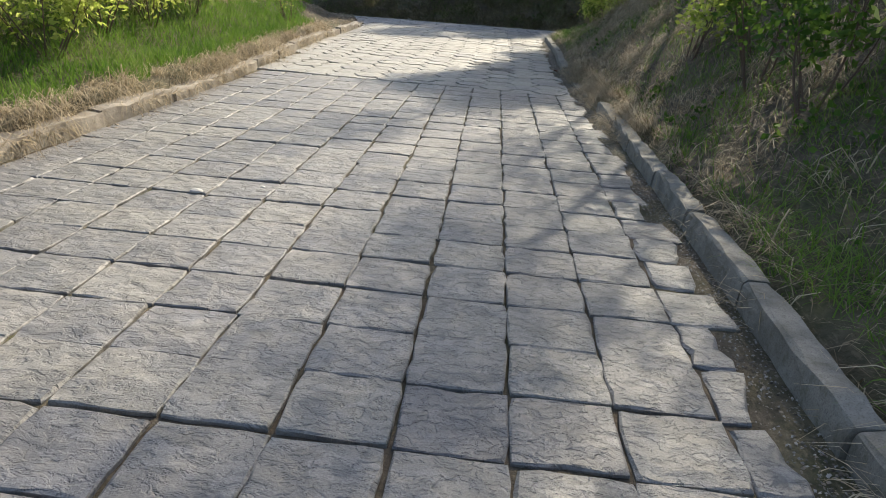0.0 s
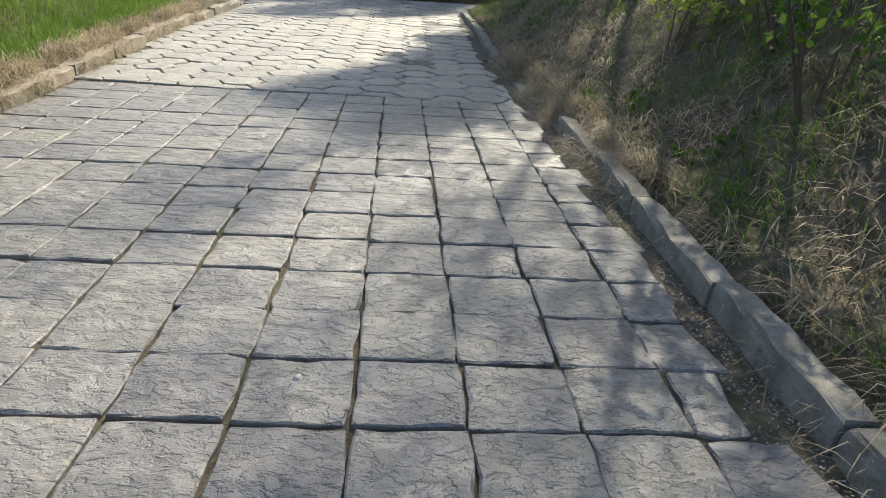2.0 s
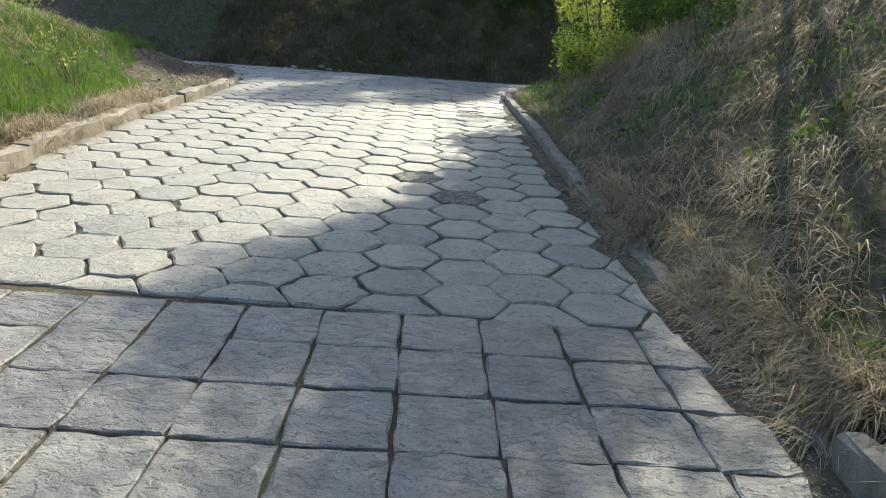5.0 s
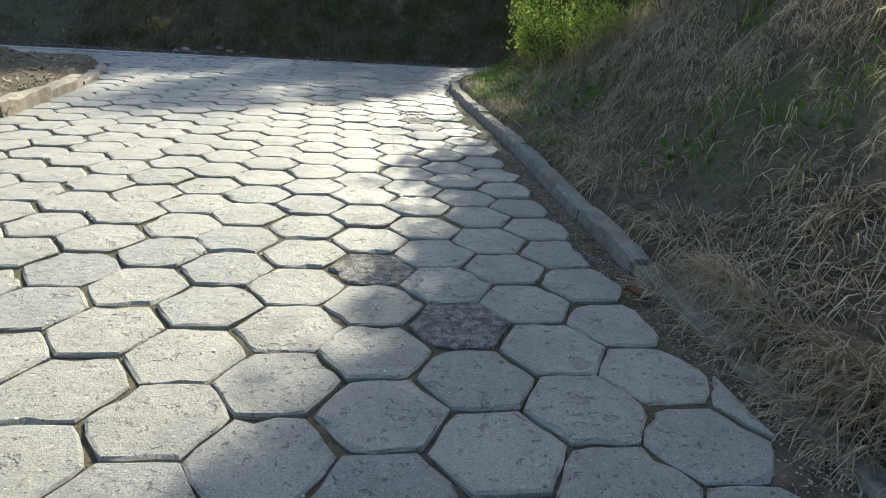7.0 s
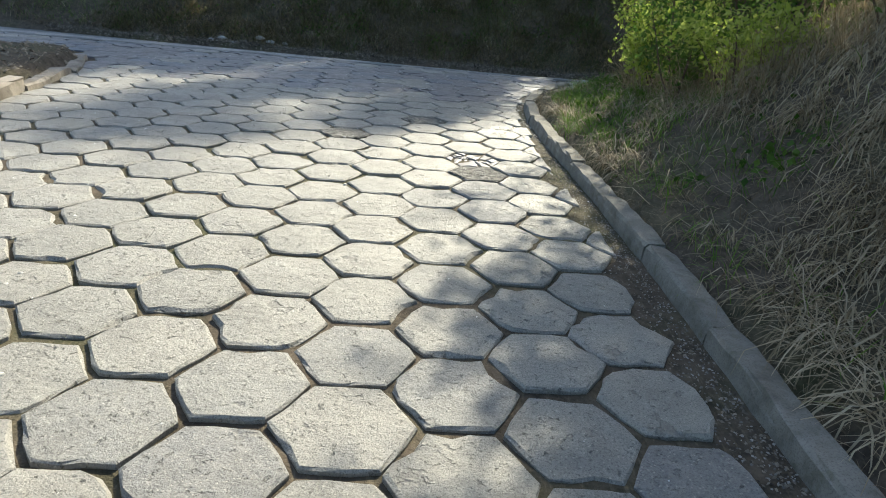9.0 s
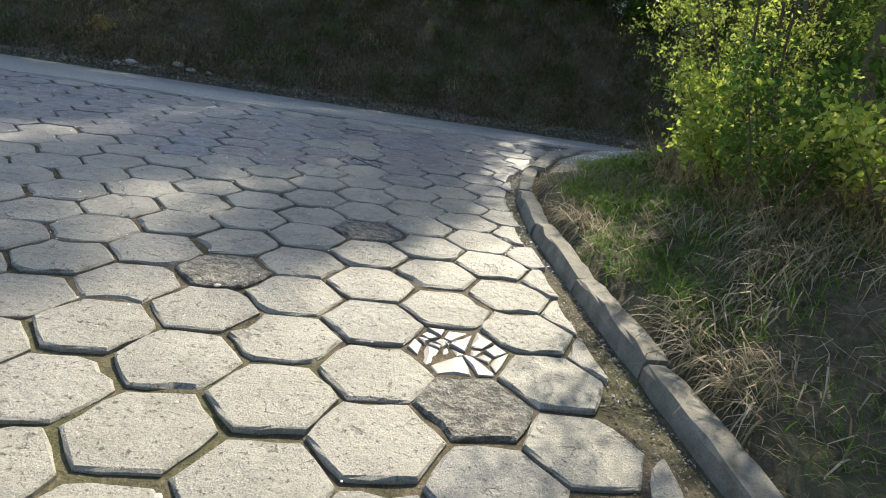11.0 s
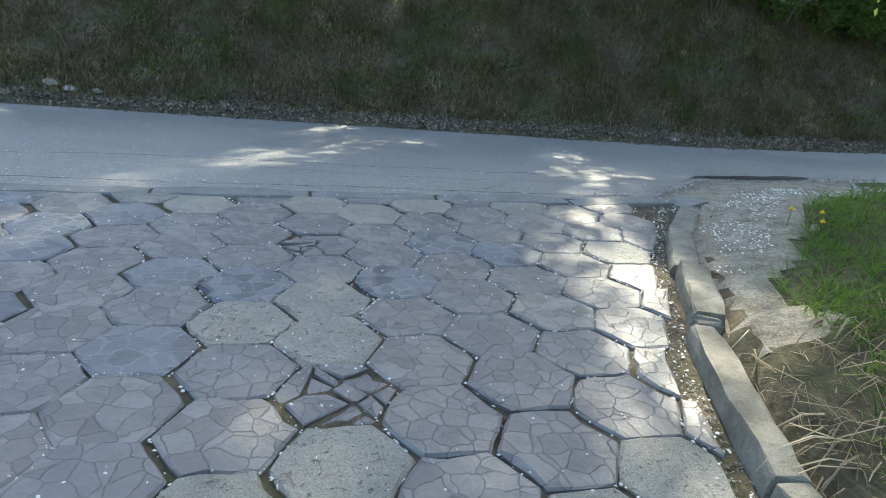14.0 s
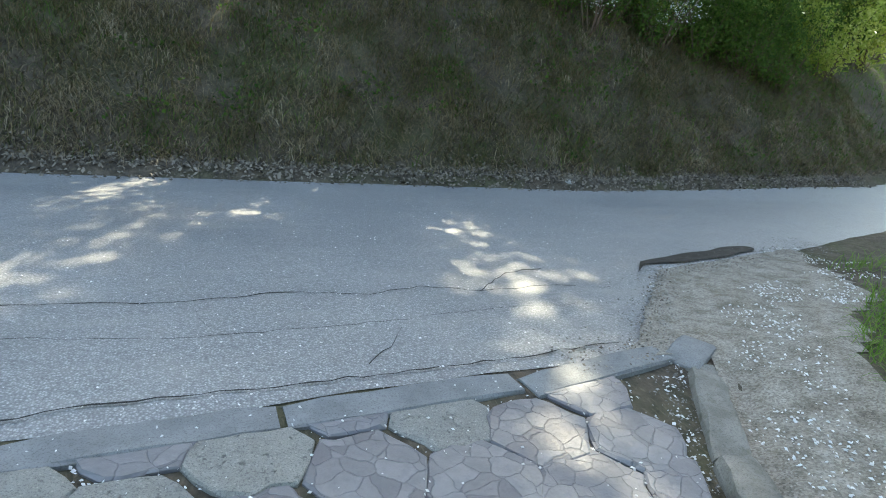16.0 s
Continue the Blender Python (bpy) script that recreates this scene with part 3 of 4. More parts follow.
def leaf_cloud(centres, per, spread, size, g, narrow=0.5):
    """leaves, each a folded diamond, scattered round twig points"""
    c = np.repeat(np.asarray(centres, float), per, 0)
    n = len(c)
    c = c + g.normal(0, 1, (n, 3)) * np.asarray(spread)
    s = size * g.uniform(0.55, 1.25, n)[:, None]
    u = g.normal(0, 1, (n, 3))
    u[:, 2] -= 0.3
    u /= np.linalg.norm(u, axis=1)[:, None]
    w = np.cross(u, g.normal(0, 1, (n, 3)))
    w /= np.linalg.norm(w, axis=1)[:, None]
    nrm = np.cross(u, w)
    a, b = c, c + u * s
    m = c + u * s * 0.45
    V = np.stack([a, m + w * s * narrow * 0.5 + nrm * s * 0.1, b, m - w * s * narrow * 0.5 + nrm * s * 0.1], 1).reshape(-1, 3)
    i = (np.arange(n) * 4)[:, None]
    return V, np.concatenate([i + np.array([[0, 1, 2]]), i + np.array([[0, 2, 3]])], 0)


def weeds(name, px, py, per, spread, size, material, label, seed):
    """low broad-leaved weeds: a few leaves round each place on the ground"""
    centres = np.stack([px, py, height(px, py) + 0.05], 1)
    V, F = leaf_cloud(centres, per, spread, size, np.random.default_rng(seed), 0.75)
    return stuff(bulk_object(name, V, F, material), label, "weeds")


x, y = scatter(3600, -13, 17, 28.0, 35.0, 140, lambda x, y, g: (far_depth(x, y) > 0.7) & (patchy(x, y, 1.1) > 0.42), clumps=900, spread=0.16)
weeds("bank_weeds", x, y, 6, (0.09, 0.09, 0.03), 0.055, M_DEEP, "low dark green weeds on the shaded bank", 141)
x, y = scatter(900, 0.8, 4.6, 1.0, 20.5, 142, lambda x, y, g: (right_depth(x, y) > 0.3) & (straw_patch(x, y) < 0.5), clumps=160, spread=0.12)
weeds("bank_weeds", x, y, 5, (0.06, 0.06, 0.04), 0.06, M_DEEP, "low green nettles among the dry grass", 143)


def woody(name, where, tall, stems, spread, leaves, leaf_size, leaf_mat, bark, label, category, seed, thick=0.02, leaf_from=0.35, twigs=9, cloud=0.12, lean=(0, 0), trunk_name="stem", crown_name="foliage"):
    """A bush or a tree: stems that fork into limbs and twigs, with leaves round the twigs."""
    g = random.Random(seed)
    ng = np.random.default_rng(seed)
    z = float(height(*where)) - 0.05
    thing = empty(name, (where[0], where[1], z))
    tagged(thing, label, category)
    tips = []
    for s in range(stems):
        a = g.uniform(0, 2 * math.pi)
        r0 = 0.12 * spread * g.random() if stems > 1 else 0
        start = Vector((math.cos(a) * r0, math.sin(a) * r0, 0))
        d = Vector((math.cos(a) * spread / tall * (0.7 if stems > 1 else 0.08) + lean[0], math.sin(a) * spread / tall * (0.7 if stems > 1 else 0.08) + lean[1], 1))
        h = tall * g.uniform(0.7, 1.0)
        pts, rad = limb(start, d, h, thick * g.uniform(0.7, 1.1), g, 0.10, 9, 0.02)
        V, F = tube(pts, rad, 6)
        k0 = len(V)
        for t in range(twigs):
            at = leaf_from + (1 - leaf_from) * (t + g.random()) / twigs
            i = min(int(at * 9), 8)
            p = pts[i].lerp(pts[i + 1], at * 9 - i)
            b = g.uniform(0, 2 * math.pi)
            reach = spread * (0.95 - 0.55 * at) * g.uniform(0.6, 1.1) * (0.55 if stems > 1 else 1.0)
            tp, tr = limb(p, Vector((math.cos(b), math.sin(b), g.uniform(0.1, 0.7))), reach, rad[i] * 0.5, g, 0.28, 5, 0.08)
            v, f = tube(tp, tr, 3)
            F += [tuple(q + len(V) for q in face) for face in f]
            V += v
            tips += [tp[j].lerp(tp[j + 1], u) for j in range(1, 5) for u in (0.0, 0.5)] + [tp[5]]
            for _ in range(3):
                j = g.randint(1, 4)
                c = g.uniform(0, 2 * math.pi)
                sp, sr = limb(tp[j], Vector((math.cos(c), math.sin(c), g.uniform(-0.1, 0.7))), reach * g.uniform(0.25, 0.5), max(tr[j] * 0.6, 0.0015), g, 0.3, 3, 0.05)
                v, f = tube(sp, sr, 3)
                F += [tuple(q + len(V) for q in face) for face in f]
                V += v
                tips += sp[1:] + [sp[1].lerp(sp[2], 0.5), sp[2].lerp(sp[3], 0.5)]
        mesh_object("trunk" if stems == 1 else trunk_name, V, F, bark, thing)
    if leaves:
        pick = [tips[g.randrange(len(tips))] for _ in range(max(1, leaves // 6))]
        V, F = leaf_cloud([tuple(p) for p in pick], 6, cloud, leaf_size, ng)
        bulk_object("crown" if stems == 1 else crown_name, V, F, leaf_mat, thing)
    return thing



# ---- bushes and trees ----
def place_plants():
    # leafy scrub on the right bank, by the square paving
    for i, (x, y, h) in enumerate(((2.25, 7.3, 1.5), (2.5, 8.4, 1.7), (2.1, 9.5, 1.3), (3.0, 7.6, 1.9), (2.75, 5.3, 1.5), (2.3, 6.2, 1.2))):
        woody("sapling", (x, y), h, 5, 0.75, 620, 0.085, M_DEEP if i in (0, 3, 5) else M_LEAF, M_TWIG, "young sapling with sparse fresh yellow-green leaves on the bank", "sapling", 100 + i, 0.012, 0.35, 6, 0.07)
    for i, (x, y, h) in enumerate(((2.5, 15.2, 1.2), (2.9, 16.4, 1.4))):
        woody("sapling", (x, y), h, 3, 0.6, 380, 0.07, M_DEEP, M_TWIG, "thin green sapling among dry grass on the bank", "sapling", 120 + i, 0.010, 0.3, 6, 0.07)
    # corner bush
    woody("corner_bush", (2.5, 20.9), 2.6, 8, 1.6, 6000, 0.042, M_LEAF, M_TWIG, "loose sunlit bush with small yellow-green leaves at the corner", "bush", 131, 0.015, 0.16, 13, 0.028)
    woody("corner_bush", (2.15, 19.9), 3.7, 8, 1.5, 7000, 0.042, M_LEAF, M_TWIG, "airy yellow-green bush behind the corner kerb", "bush", 132, 0.016, 0.18, 12, 0.04, (-0.2, 0.05))
    woody("corner_bush", (2.7, 18.4), 2.4, 8, 1.2, 4200, 0.055, M_DEEP, M_TWIG, "dark green bush in the shade of the bank", "bush", 133, 0.016, 0.10, 10, 0.08)
    woody("corner_bush", (3.4, 20.9), 2.6, 9, 1.4, 6500, 0.045, M_DEEP, M_TWIG, "dense green bush beside dry grass", "bush", 134, 0.016, 0.10, 10, 0.08)
    for i, (x, y, h) in enumerate(((2.0, 17.9, 0.8), (1.75, 18.6, 1.1), (1.85, 19.3, 1.0), (2.6, 17.0, 1.0))):
        woody("low_bush", (x, y), h, 6, 0.85, 1900, 0.06, M_DEEP if i % 2 else M_LEAF, M_TWIG, "low leafy bush among dry grass on the bank", "bush", 190 + i, 0.010, 0.2, 7, 0.06)
    # left scrub
    for i, (x, y, h) in enumerate(((-4.5, 8.3, 1.5), (-4.7, 9.6, 1.6), (-4.2, 7.0, 1.3), (-5.4, 8.0, 1.8), (-4.9, 11.1, 1.7), (-5.5, 12.6, 1.8), (-5.2, 6.4, 1.6), (-6.2, 10.4, 2.0), (-6.6, 13.6, 2.0))):
        woody("scrub_bush", (x, y), h, 8, 1.0, 1600, 0.08, M_LEAF, M_TWIG, "sunlit scrub with bright yellow-green young leaves", "bush", 140 + i, 0.010, 0.25, 7, 0.08)
    woody("bare_shrub", (-4.7, 14.6), 0.9, 8, 0.6, 120, 0.04, M_LEAF, M_TWIG, "small nearly bare shrub on the sunny verge", "bush", 150, 0.008, 0.3, 7, 0.05)
    for i, (x, y, h) in enumerate(((-7.4, 15.5, 2.4), (-7.9, 18.2, 2.6), (-9.3, 17.0, 3.0))):
        woody("scrub_bush", (x, y), h, 7, 1.4, 1800, 0.08, M_LEAF, M_TWIG, "tall light green scrub on the sunny bank", "bush", 155 + i, 0.016, 0.2, 8, 0.10)
    # added trees on the right bank's crest, crowns above the view, to shade the path
    for i, (x, y, h) in enumerate(((3.3, 21.4, 8.6), (3.1, 20.0, 8.6), (3.5, 18.2, 8.4), (3.6, 15.9, 8.9), (3.9, 13.9, 8.6), (4.5, 11.3, 8.5), (5.0, 8.4, 8.0), (5.6, 5.6, 7.5), (6.4, 19.4, 10.0), (7.7, 15.0, 9.0), (7.9, 17.4, 9.4), (7.2, 12.0, 9.0))):
        woody("shade_tree", (x, y), h, 1, 2.2, 15000 if y > 19 else 9000 if x > 5.8 else 5000 if y > 13 else 3000, 0.135 if y > 19 or x > 5.8 else 0.075, M_DEEP, M_BARK, "young broad-leaved tree added on the bank to cast shade", "tree", 170 + i, 0.07, 0.44, 34, 0.22)
    # sparse leaning crowns, added to break the sun into dapples on the paving
    for i, (x, y, h) in enumerate(((3.3, 17.4, 8.3), (3.3, 15.0, 9.2), (3.4, 12.6, 9.0))):
        woody("shade_tree", (x, y), h, 1, 2.3, 3300, 0.075, M_DEEP, M_BARK, "slender leaning tree with thin leaves, added to dapple the path", "tree", 360 + i, 0.06, 0.52, 30, 0.20, (-0.13, 0))
    # low dense crowns, added to keep sun off the right bank
    for i, (x, y, h) in enumerate(((5.6, 10.6, 4.6), (5.7, 13.2, 4.8), (5.6, 15.8, 4.8), (5.7, 18.2, 4.6))):
        woody("shade_tree", (x, y), h, 1, 2.0, 6500, 0.12, M_DEEP, M_BARK, "short dense tree added to shade the bank", "tree", 420 + i, 0.06, 0.18, 26, 0.2)
    # wood along the far bank; middle heights set by where the shadows end
    for i in range(15):
        x = -15 + i * 2.25
        y = float(road_far(x)) + 6.0 + 1.5 * math.sin(i * 2.3)
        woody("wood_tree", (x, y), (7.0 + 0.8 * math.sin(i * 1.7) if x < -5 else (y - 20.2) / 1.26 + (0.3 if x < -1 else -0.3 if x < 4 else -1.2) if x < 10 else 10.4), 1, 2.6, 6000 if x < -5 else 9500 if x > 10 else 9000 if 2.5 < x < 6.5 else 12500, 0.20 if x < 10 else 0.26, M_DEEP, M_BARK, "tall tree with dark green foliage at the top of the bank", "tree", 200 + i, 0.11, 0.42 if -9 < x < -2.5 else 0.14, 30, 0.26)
    for i in range(16):
        x = -16 + i * 2.4
        y = float(road_far(x)) + 8.8 + 1.2 * math.sin(i * 1.9)
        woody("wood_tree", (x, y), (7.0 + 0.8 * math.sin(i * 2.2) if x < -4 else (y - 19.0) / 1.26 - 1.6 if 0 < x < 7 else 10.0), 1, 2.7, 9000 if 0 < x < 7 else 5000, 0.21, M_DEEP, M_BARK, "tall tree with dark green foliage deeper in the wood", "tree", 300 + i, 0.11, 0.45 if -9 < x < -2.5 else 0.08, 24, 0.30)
    # extra slim trees with high crowns, added to fill gaps in the wood's shadow
    for i in range(9):
        x = -2.6 + i * 1.45
        y = float(road_far(x)) + 7.3 + 0.5 * math.sin(i * 2.7)
        woody("wood_tree", (x, y), (y - 20.2) / 1.26 - (0.2 if x < -1 else 0.8 if x < 4.5 else 1.4), 1, 2.3, 4200 if 2.5 < x < 6.5 else 7500, 0.17, M_DEEP, M_BARK, "slim tree added in the wood, its high crown casting shade", "tree", 380 + i, 0.09, 0.48, 28, 0.26)
    for i in range(17):
        x = -14 + i * 2.3
        y = float(road_far(x)) + 5.2 + 0.5 * math.sin(i * 3.1)
        woody("hedge_bush", (x, y), 1.35 + 0.55 * math.sin(i * 2.9) if -9 < x < -3.4 else 2.3 + 0.5 * math.sin(i * 2.9) + (0.9 if x < 4 else 0), 8, 1.5, 3000 if -9 < x < -3.4 else 4500, 0.095, M_DEEP, M_TWIG, "dark undergrowth along the crest of the bank", "bush", 230 + i, 0.016, 0.08, 8, 0.13)
    for i in range(12):
        x = -1.7 + i * 1.45
        y = float(road_far(x)) + 4.3 + 0.4 * math.sin(i * 2.1)
        woody("hedge_bush", (x, y), 2.5 + 0.4 * math.sin(i * 1.3), 8, 1.3, 3600, 0.11, M_DEEP, M_TWIG, "dark thicket on the edge of the wood", "bush", 340 + i, 0.014, 0.05, 8, 0.14)
    for i, (x, y) in enumerate(((4.9, 32.7), (6.6, 32.3), (8.1, 32.1))):
        woody("blossom_bush", (x, y), 2.5, 6, 1.3, 900, 0.05, M_BLOSSOM, M_TWIG, "bush in white blossom hanging over the bank", "bush", 250 + i, 0.016, 0.2, 8, 0.10)
    for i, (x, y, h) in enumerate(((8.6, 33.2, 2.4), (10.2, 32.6, 2.6), (12.0, 33.6, 3.0), (13.8, 33.2, 2.8), (15.6, 34.6, 3.2), (17.5, 35.0, 3.2), (10.8, 35.2, 4.0), (13.2, 36.4, 4.5), (16.2, 37.5, 5.0))):
        woody("bank_bush", (x, y), h, 8, 1.7, 5000, 0.10, M_DEEP if i % 3 == 1 else M_LEAF, M_TWIG, "thick green bush spreading down the bank", "bush", 320 + i, 0.018, 0.06, 9, 0.14)
    for i, (x, y, h) in enumerate(((5.2, 33.0, 2.2), (6.0, 32.6, 1.9), (7.1, 32.5, 2.2), (8.1, 32.3, 2.0), (9.1, 32.2, 2.3), (10.2, 32.0, 2.0), (11.3, 32.0, 2.3))):
        woody("thicket_bush", (x, y), h, 9, 1.25, 3200, 0.075, M_DEEP, M_TWIG, "dark tangled thicket low on the shaded bank", "bush", 400 + i, 0.013, 0.04, 8, 0.11)
    # sunlit trees where the road bends away
    for i, (x, y, h) in enumerate(((13, 34.8, 4.5), (15, 35.5, 5), (17, 35.0, 5), (20, 36.5, 7), (24, 38, 8), (18, 41, 8), (28, 34, 8), (14, 38.5, 6), (23, 45, 9), (31, 41, 9), (26, 28, 7), (31, 30, 8))):
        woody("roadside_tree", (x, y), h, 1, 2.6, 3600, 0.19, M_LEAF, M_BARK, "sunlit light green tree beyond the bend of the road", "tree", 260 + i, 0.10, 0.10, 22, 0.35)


place_plants()


# ---- kerbs ----
def block_mesh(length, width, tall, g, seg=6, wear=0.012):
    """a kerb stone along y: rounded, chipped upper edges"""
    prof = [(-width / 2 - 0.012, -0.12), (-width / 2 - 0.004, tall * 0.5), (-width / 2 + 0.002, tall - 0.012), (-width / 2 + 0.012, tall - 0.002), (width / 2 - 0.02, tall), (width / 2 - 0.004, tall - 0.012), (width / 2, -0.12)]
    V, F, m = [], [], len(prof)
    for i in range(seg + 1):
        y = -length / 2 + length * i / seg
        end = 0.010 if i in (0, seg) else 0.0
        for k, (x, z) in enumerate(prof):
            j = wear if k in (2, 3, 4, 5) else wear * 0.3
            V.append((x + g.uniform(-j, j) * 0.6 - math.copysign(end, x) * 0.5, y + (g.uniform(-0.008, 0.008)), z + (g.uniform(-j, j * 0.5) - end if k in (2, 3, 4, 5) else 0)))
    for i in range(seg):
        for k in range(m - 1):
            F.append((i * m + k, i * m + k + 1, (i + 1) * m + k + 1, (i + 1) * m + k))
    F.append(tuple(range(m - 1, -1, -1)))
    F.append(tuple(seg * m + k for k in range(m)))
    me = bpy.data.meshes.new("kerb_stone")
    me.from_pydata(V, [], F)
    return me


def lay_kerb(name, curve, y0, y1, width, tall, material, label, seed, length=1.0, sink=None, outward=1, wear=0.012):
    g = random.Random(seed)
    thing = tagged(empty(name), label, "kerb", kind="structure")
    variants = [block_mesh(1.0, width, tall, g, 7, wear) for _ in range(6)]
    for me in variants:
        me.materials.append(material)
    y = y0
    while y < y1 - 0.1:
        L = min(length * g.uniform(0.85, 1.1), y1 - y)
        slope = float(curve(y + L) - curve(y)) / L
        step = L / math.sqrt(1 + slope * slope)
        mid = y + step / 2
        ob = new("kerb_stone", g.choice(variants))
        ob.parent = thing
        s = sink(mid) if sink else 0.0
        ob.matrix_basis = pose(float(curve(mid)) + outward * (width / 2 + 0.03) + g.uniform(-0.012, 0.012), mid, float(base_height(curve(mid), mid)) - s + g.uniform(-0.012, 0.006), g.uniform(-0.8, 0.8), g.uniform(-3, 3), -math.degrees(math.atan(slope)) + g.uniform(-0.8, 0.8)) @ Matrix.Diagonal((1, (L - 0.016), 1, 1))
        y += step
    return thing


lay_kerb("kerb_right", kerb_right, -3.0, 21.3, 0.13, 0.12, M_KERB, "weathered concrete kerb, chipped and partly buried", 31, 1.0, lambda y: float(np.interp(y, (0, 8.6, 9.2, 11.8, 12.6), (0, 0, 0.10, 0.10, 0.03))))
lay_kerb("kerb_corner", kerb_right, 21.3, 23.35, 0.16, 0.10, M_KERB, "worn concrete kerb stones turning the corner, sinking into dirt", 32, 0.72, lambda y: float(np.interp(y, (21.3, 22.2, 23.3), (0.0, 0.03, 0.095))), 1, 0.009)
lay_kerb("kerb_left", kerb_left, 1.0, 20.9, 0.15, 0.16, M_LEFT_KERB, "crumbling pale kerb under overhanging dry grass", 33, 1.3, lambda y: float(np.interp(y, (1, 10, 13, 17, 19, 21), (0.05, 0.045, 0.01, 0.03, 0.07, 0.12))) + 0.03 * math.sin(2.7 * y) * math.sin(1.1 * y), -1, 0.026)

# flush strip of kerb stones between the paving and the asphalt
strip = tagged(empty("kerb_strip"), "flush concrete kerb stones along the asphalt edge", "kerb", kind="structure")
g = random.Random(5)
strip_meshes = [block_mesh(1.0, 0.17, 0.02, g, 6, 0.006) for _ in range(4)]
for me in strip_meshes:
    me.materials.append(M_STRIP)
x = -12.0
while x < 1.45:
    L = g.uniform(0.85, 1.05)
    y = float(road_near(x + L / 2)) - 0.12
    ob = new("kerb_stone", g.choice(strip_meshes))
    ob.parent = strip
    ob.matrix_basis = pose(x + L / 2, y, -0.012 + g.uniform(-0.006, 0.004), 0, g.uniform(-0.5, 0.5), 90 + math.degrees(math.atan2(float(road_near(x + L) - road_near(x)), L))) @ Matrix.Diagonal((1, L - 0.02, 1, 1))
    x += L


# loose broken stone at the end of the corner kerb
end_mesh = block_mesh(0.34, 0.19, 0.04, random.Random(8), 4, 0.012)
end_mesh.materials.append(M_STRIP)
end_stone = tagged(new("kerb_fragment", end_mesh), "broken kerb stone lying flat at the corner", "kerb stone")
end_stone.matrix_world = pose(1.93, 23.42, -0.022, 2, -2, -58)


# ---- litter and small things ----
def chips(name, px, py, size, material, label, category, seed, lift=0.006, flat=0.25, zfun=None):
    """small flat four-sided scraps lying on the ground"""
    g = np.random.default_rng(seed)
    n = len(px)
    pz = (zfun(px, py) if zfun else base_height(px, py)) + lift
    s = size * g.uniform(0.4, 1.4, n)
    yaw = g.uniform(0, 2 * np.pi, n)
    u = np.stack([np.cos(yaw), np.sin(yaw), g.normal(0, flat, n)], 1) * s[:, None]
    w = np.stack([-np.sin(yaw), np.cos(yaw), g.normal(0, flat, n)], 1) * (s * g.uniform(0.3, 0.9, n))[:, None]
    c = np.stack([px, py, pz], 1)
    top = c + np.array([0, 0, 1]) * (s * 0.35)[:, None]
    V = np.stack([c - u / 2, c - w / 2, c + u / 2, c + w / 2, top], 1).reshape(-1, 3)
    i = (np.arange(n) * 5)[:, None]
    F = np.concatenate([i + np.array([[a, b, 4]]) for a, b in ((0, 1), (1, 2), (2, 3), (3, 0))], 0)
    return stuff(bulk_object(name, V, F, material), label, category)


x, y = scatter(110000, 0.2, 2.0, 1.5, 22.5, 41, lambda x, y, g: (kerb_right(y) - x > -0.01) & (kerb_right(y) - x < 0.30 * g.random(len(x)) ** 1.5 + 0.02))
chips("litter", x, y, 0.016, M_CHIP, "dry leaf litter and grit along the kerb", "litter", 42, -0.02)
x, y = scatter(90000, 0.2, 2.4, 1.5, 23.4, 141, lambda x, y, g: (kerb_right(y) - x > -0.01) & (kerb_right(y) - x < 0.10 + 0.16 * g.random(len(x)) ** 2))
chips("grit", x, y, 0.012, M_GRIT, "grey grit filling the gap beside the kerb", "grit", 144, -0.010)
x, y = scatter(26000, 1.2, 5.6, 22.6, 26.0, 145, lambda x, y, g: np.abs(y - road_near(x)) < 0.32 * np.abs(g.normal(0, 0.6, len(x))))
chips("grit", x, y, 0.014, M_GRIT, "loose grit over the crumbled edge of the asphalt", "grit", 146, 0.008, 0.3, base_height)
x, y = scatter(5000, -3.9, -2.3, 3.0, 20.0, 43, lambda x, y, g: (x - kerb_left(y) > 0) & (x - kerb_left(y) < 0.5 * g.random(len(x)) ** 1.6 + 0.03))
chips("litter", x, y, 0.018, M_CHIP, "dry litter along the crumbling kerb", "litter", 44, -0.01)
x, y = scatter(5000, -8.5, -3.9, 14.8, 21.3, 51, lambda x, y, g: (left_depth(x, y) > 0.0) & (left_depth(x, y) < 1.6) & (g.random(len(x)) < 0.6))
chips("clods", x, y, 0.06, M_CLOD, "dry clods of dug earth behind the old kerb", "soil", 52, 0.0, 0.5, height)
x, y = scatter(5000, -3.6, -2.2, 2.0, 15.0, 53, lambda x, y, g: (x - kerb_left(y) > 0) & (x - kerb_left(y) < 0.16))
chips("clods", x, y, 0.035, M_CLOD, "crumbled dirt at the foot of the old kerb", "soil", 54, -0.01, 0.4)
x, y = scatter(13000, -4.5, 3.5, 10.0, 28.0, 45, lambda x, y, g: (g.random(len(x)) < np.interp(y, (10, 17, 20, 24, 28), (0.02, 0.06, 0.5, 0.6, 0.3))) & ((x < kerb_right(y) - 0.02) | (y > 23.6)))
chips("petals", x, y, 0.013, M_PETAL, "white fallen petals strewn over paving and road", "petals", 46, 0.003, 0.15)
x, y = scatter(14000, 0.2, 2.4, 18.5, 23.4, 47, lambda x, y, g: (kerb_right(y) - x > 0) & (kerb_right(y) - x < 0.22 * g.random(len(x)) + 0.02) & (g.random(len(x)) < 0.35))
chips("petals", x, y, 0.018, M_PETAL, "white petals gathered along the kerb", "petals", 48, -0.012, 0.2)
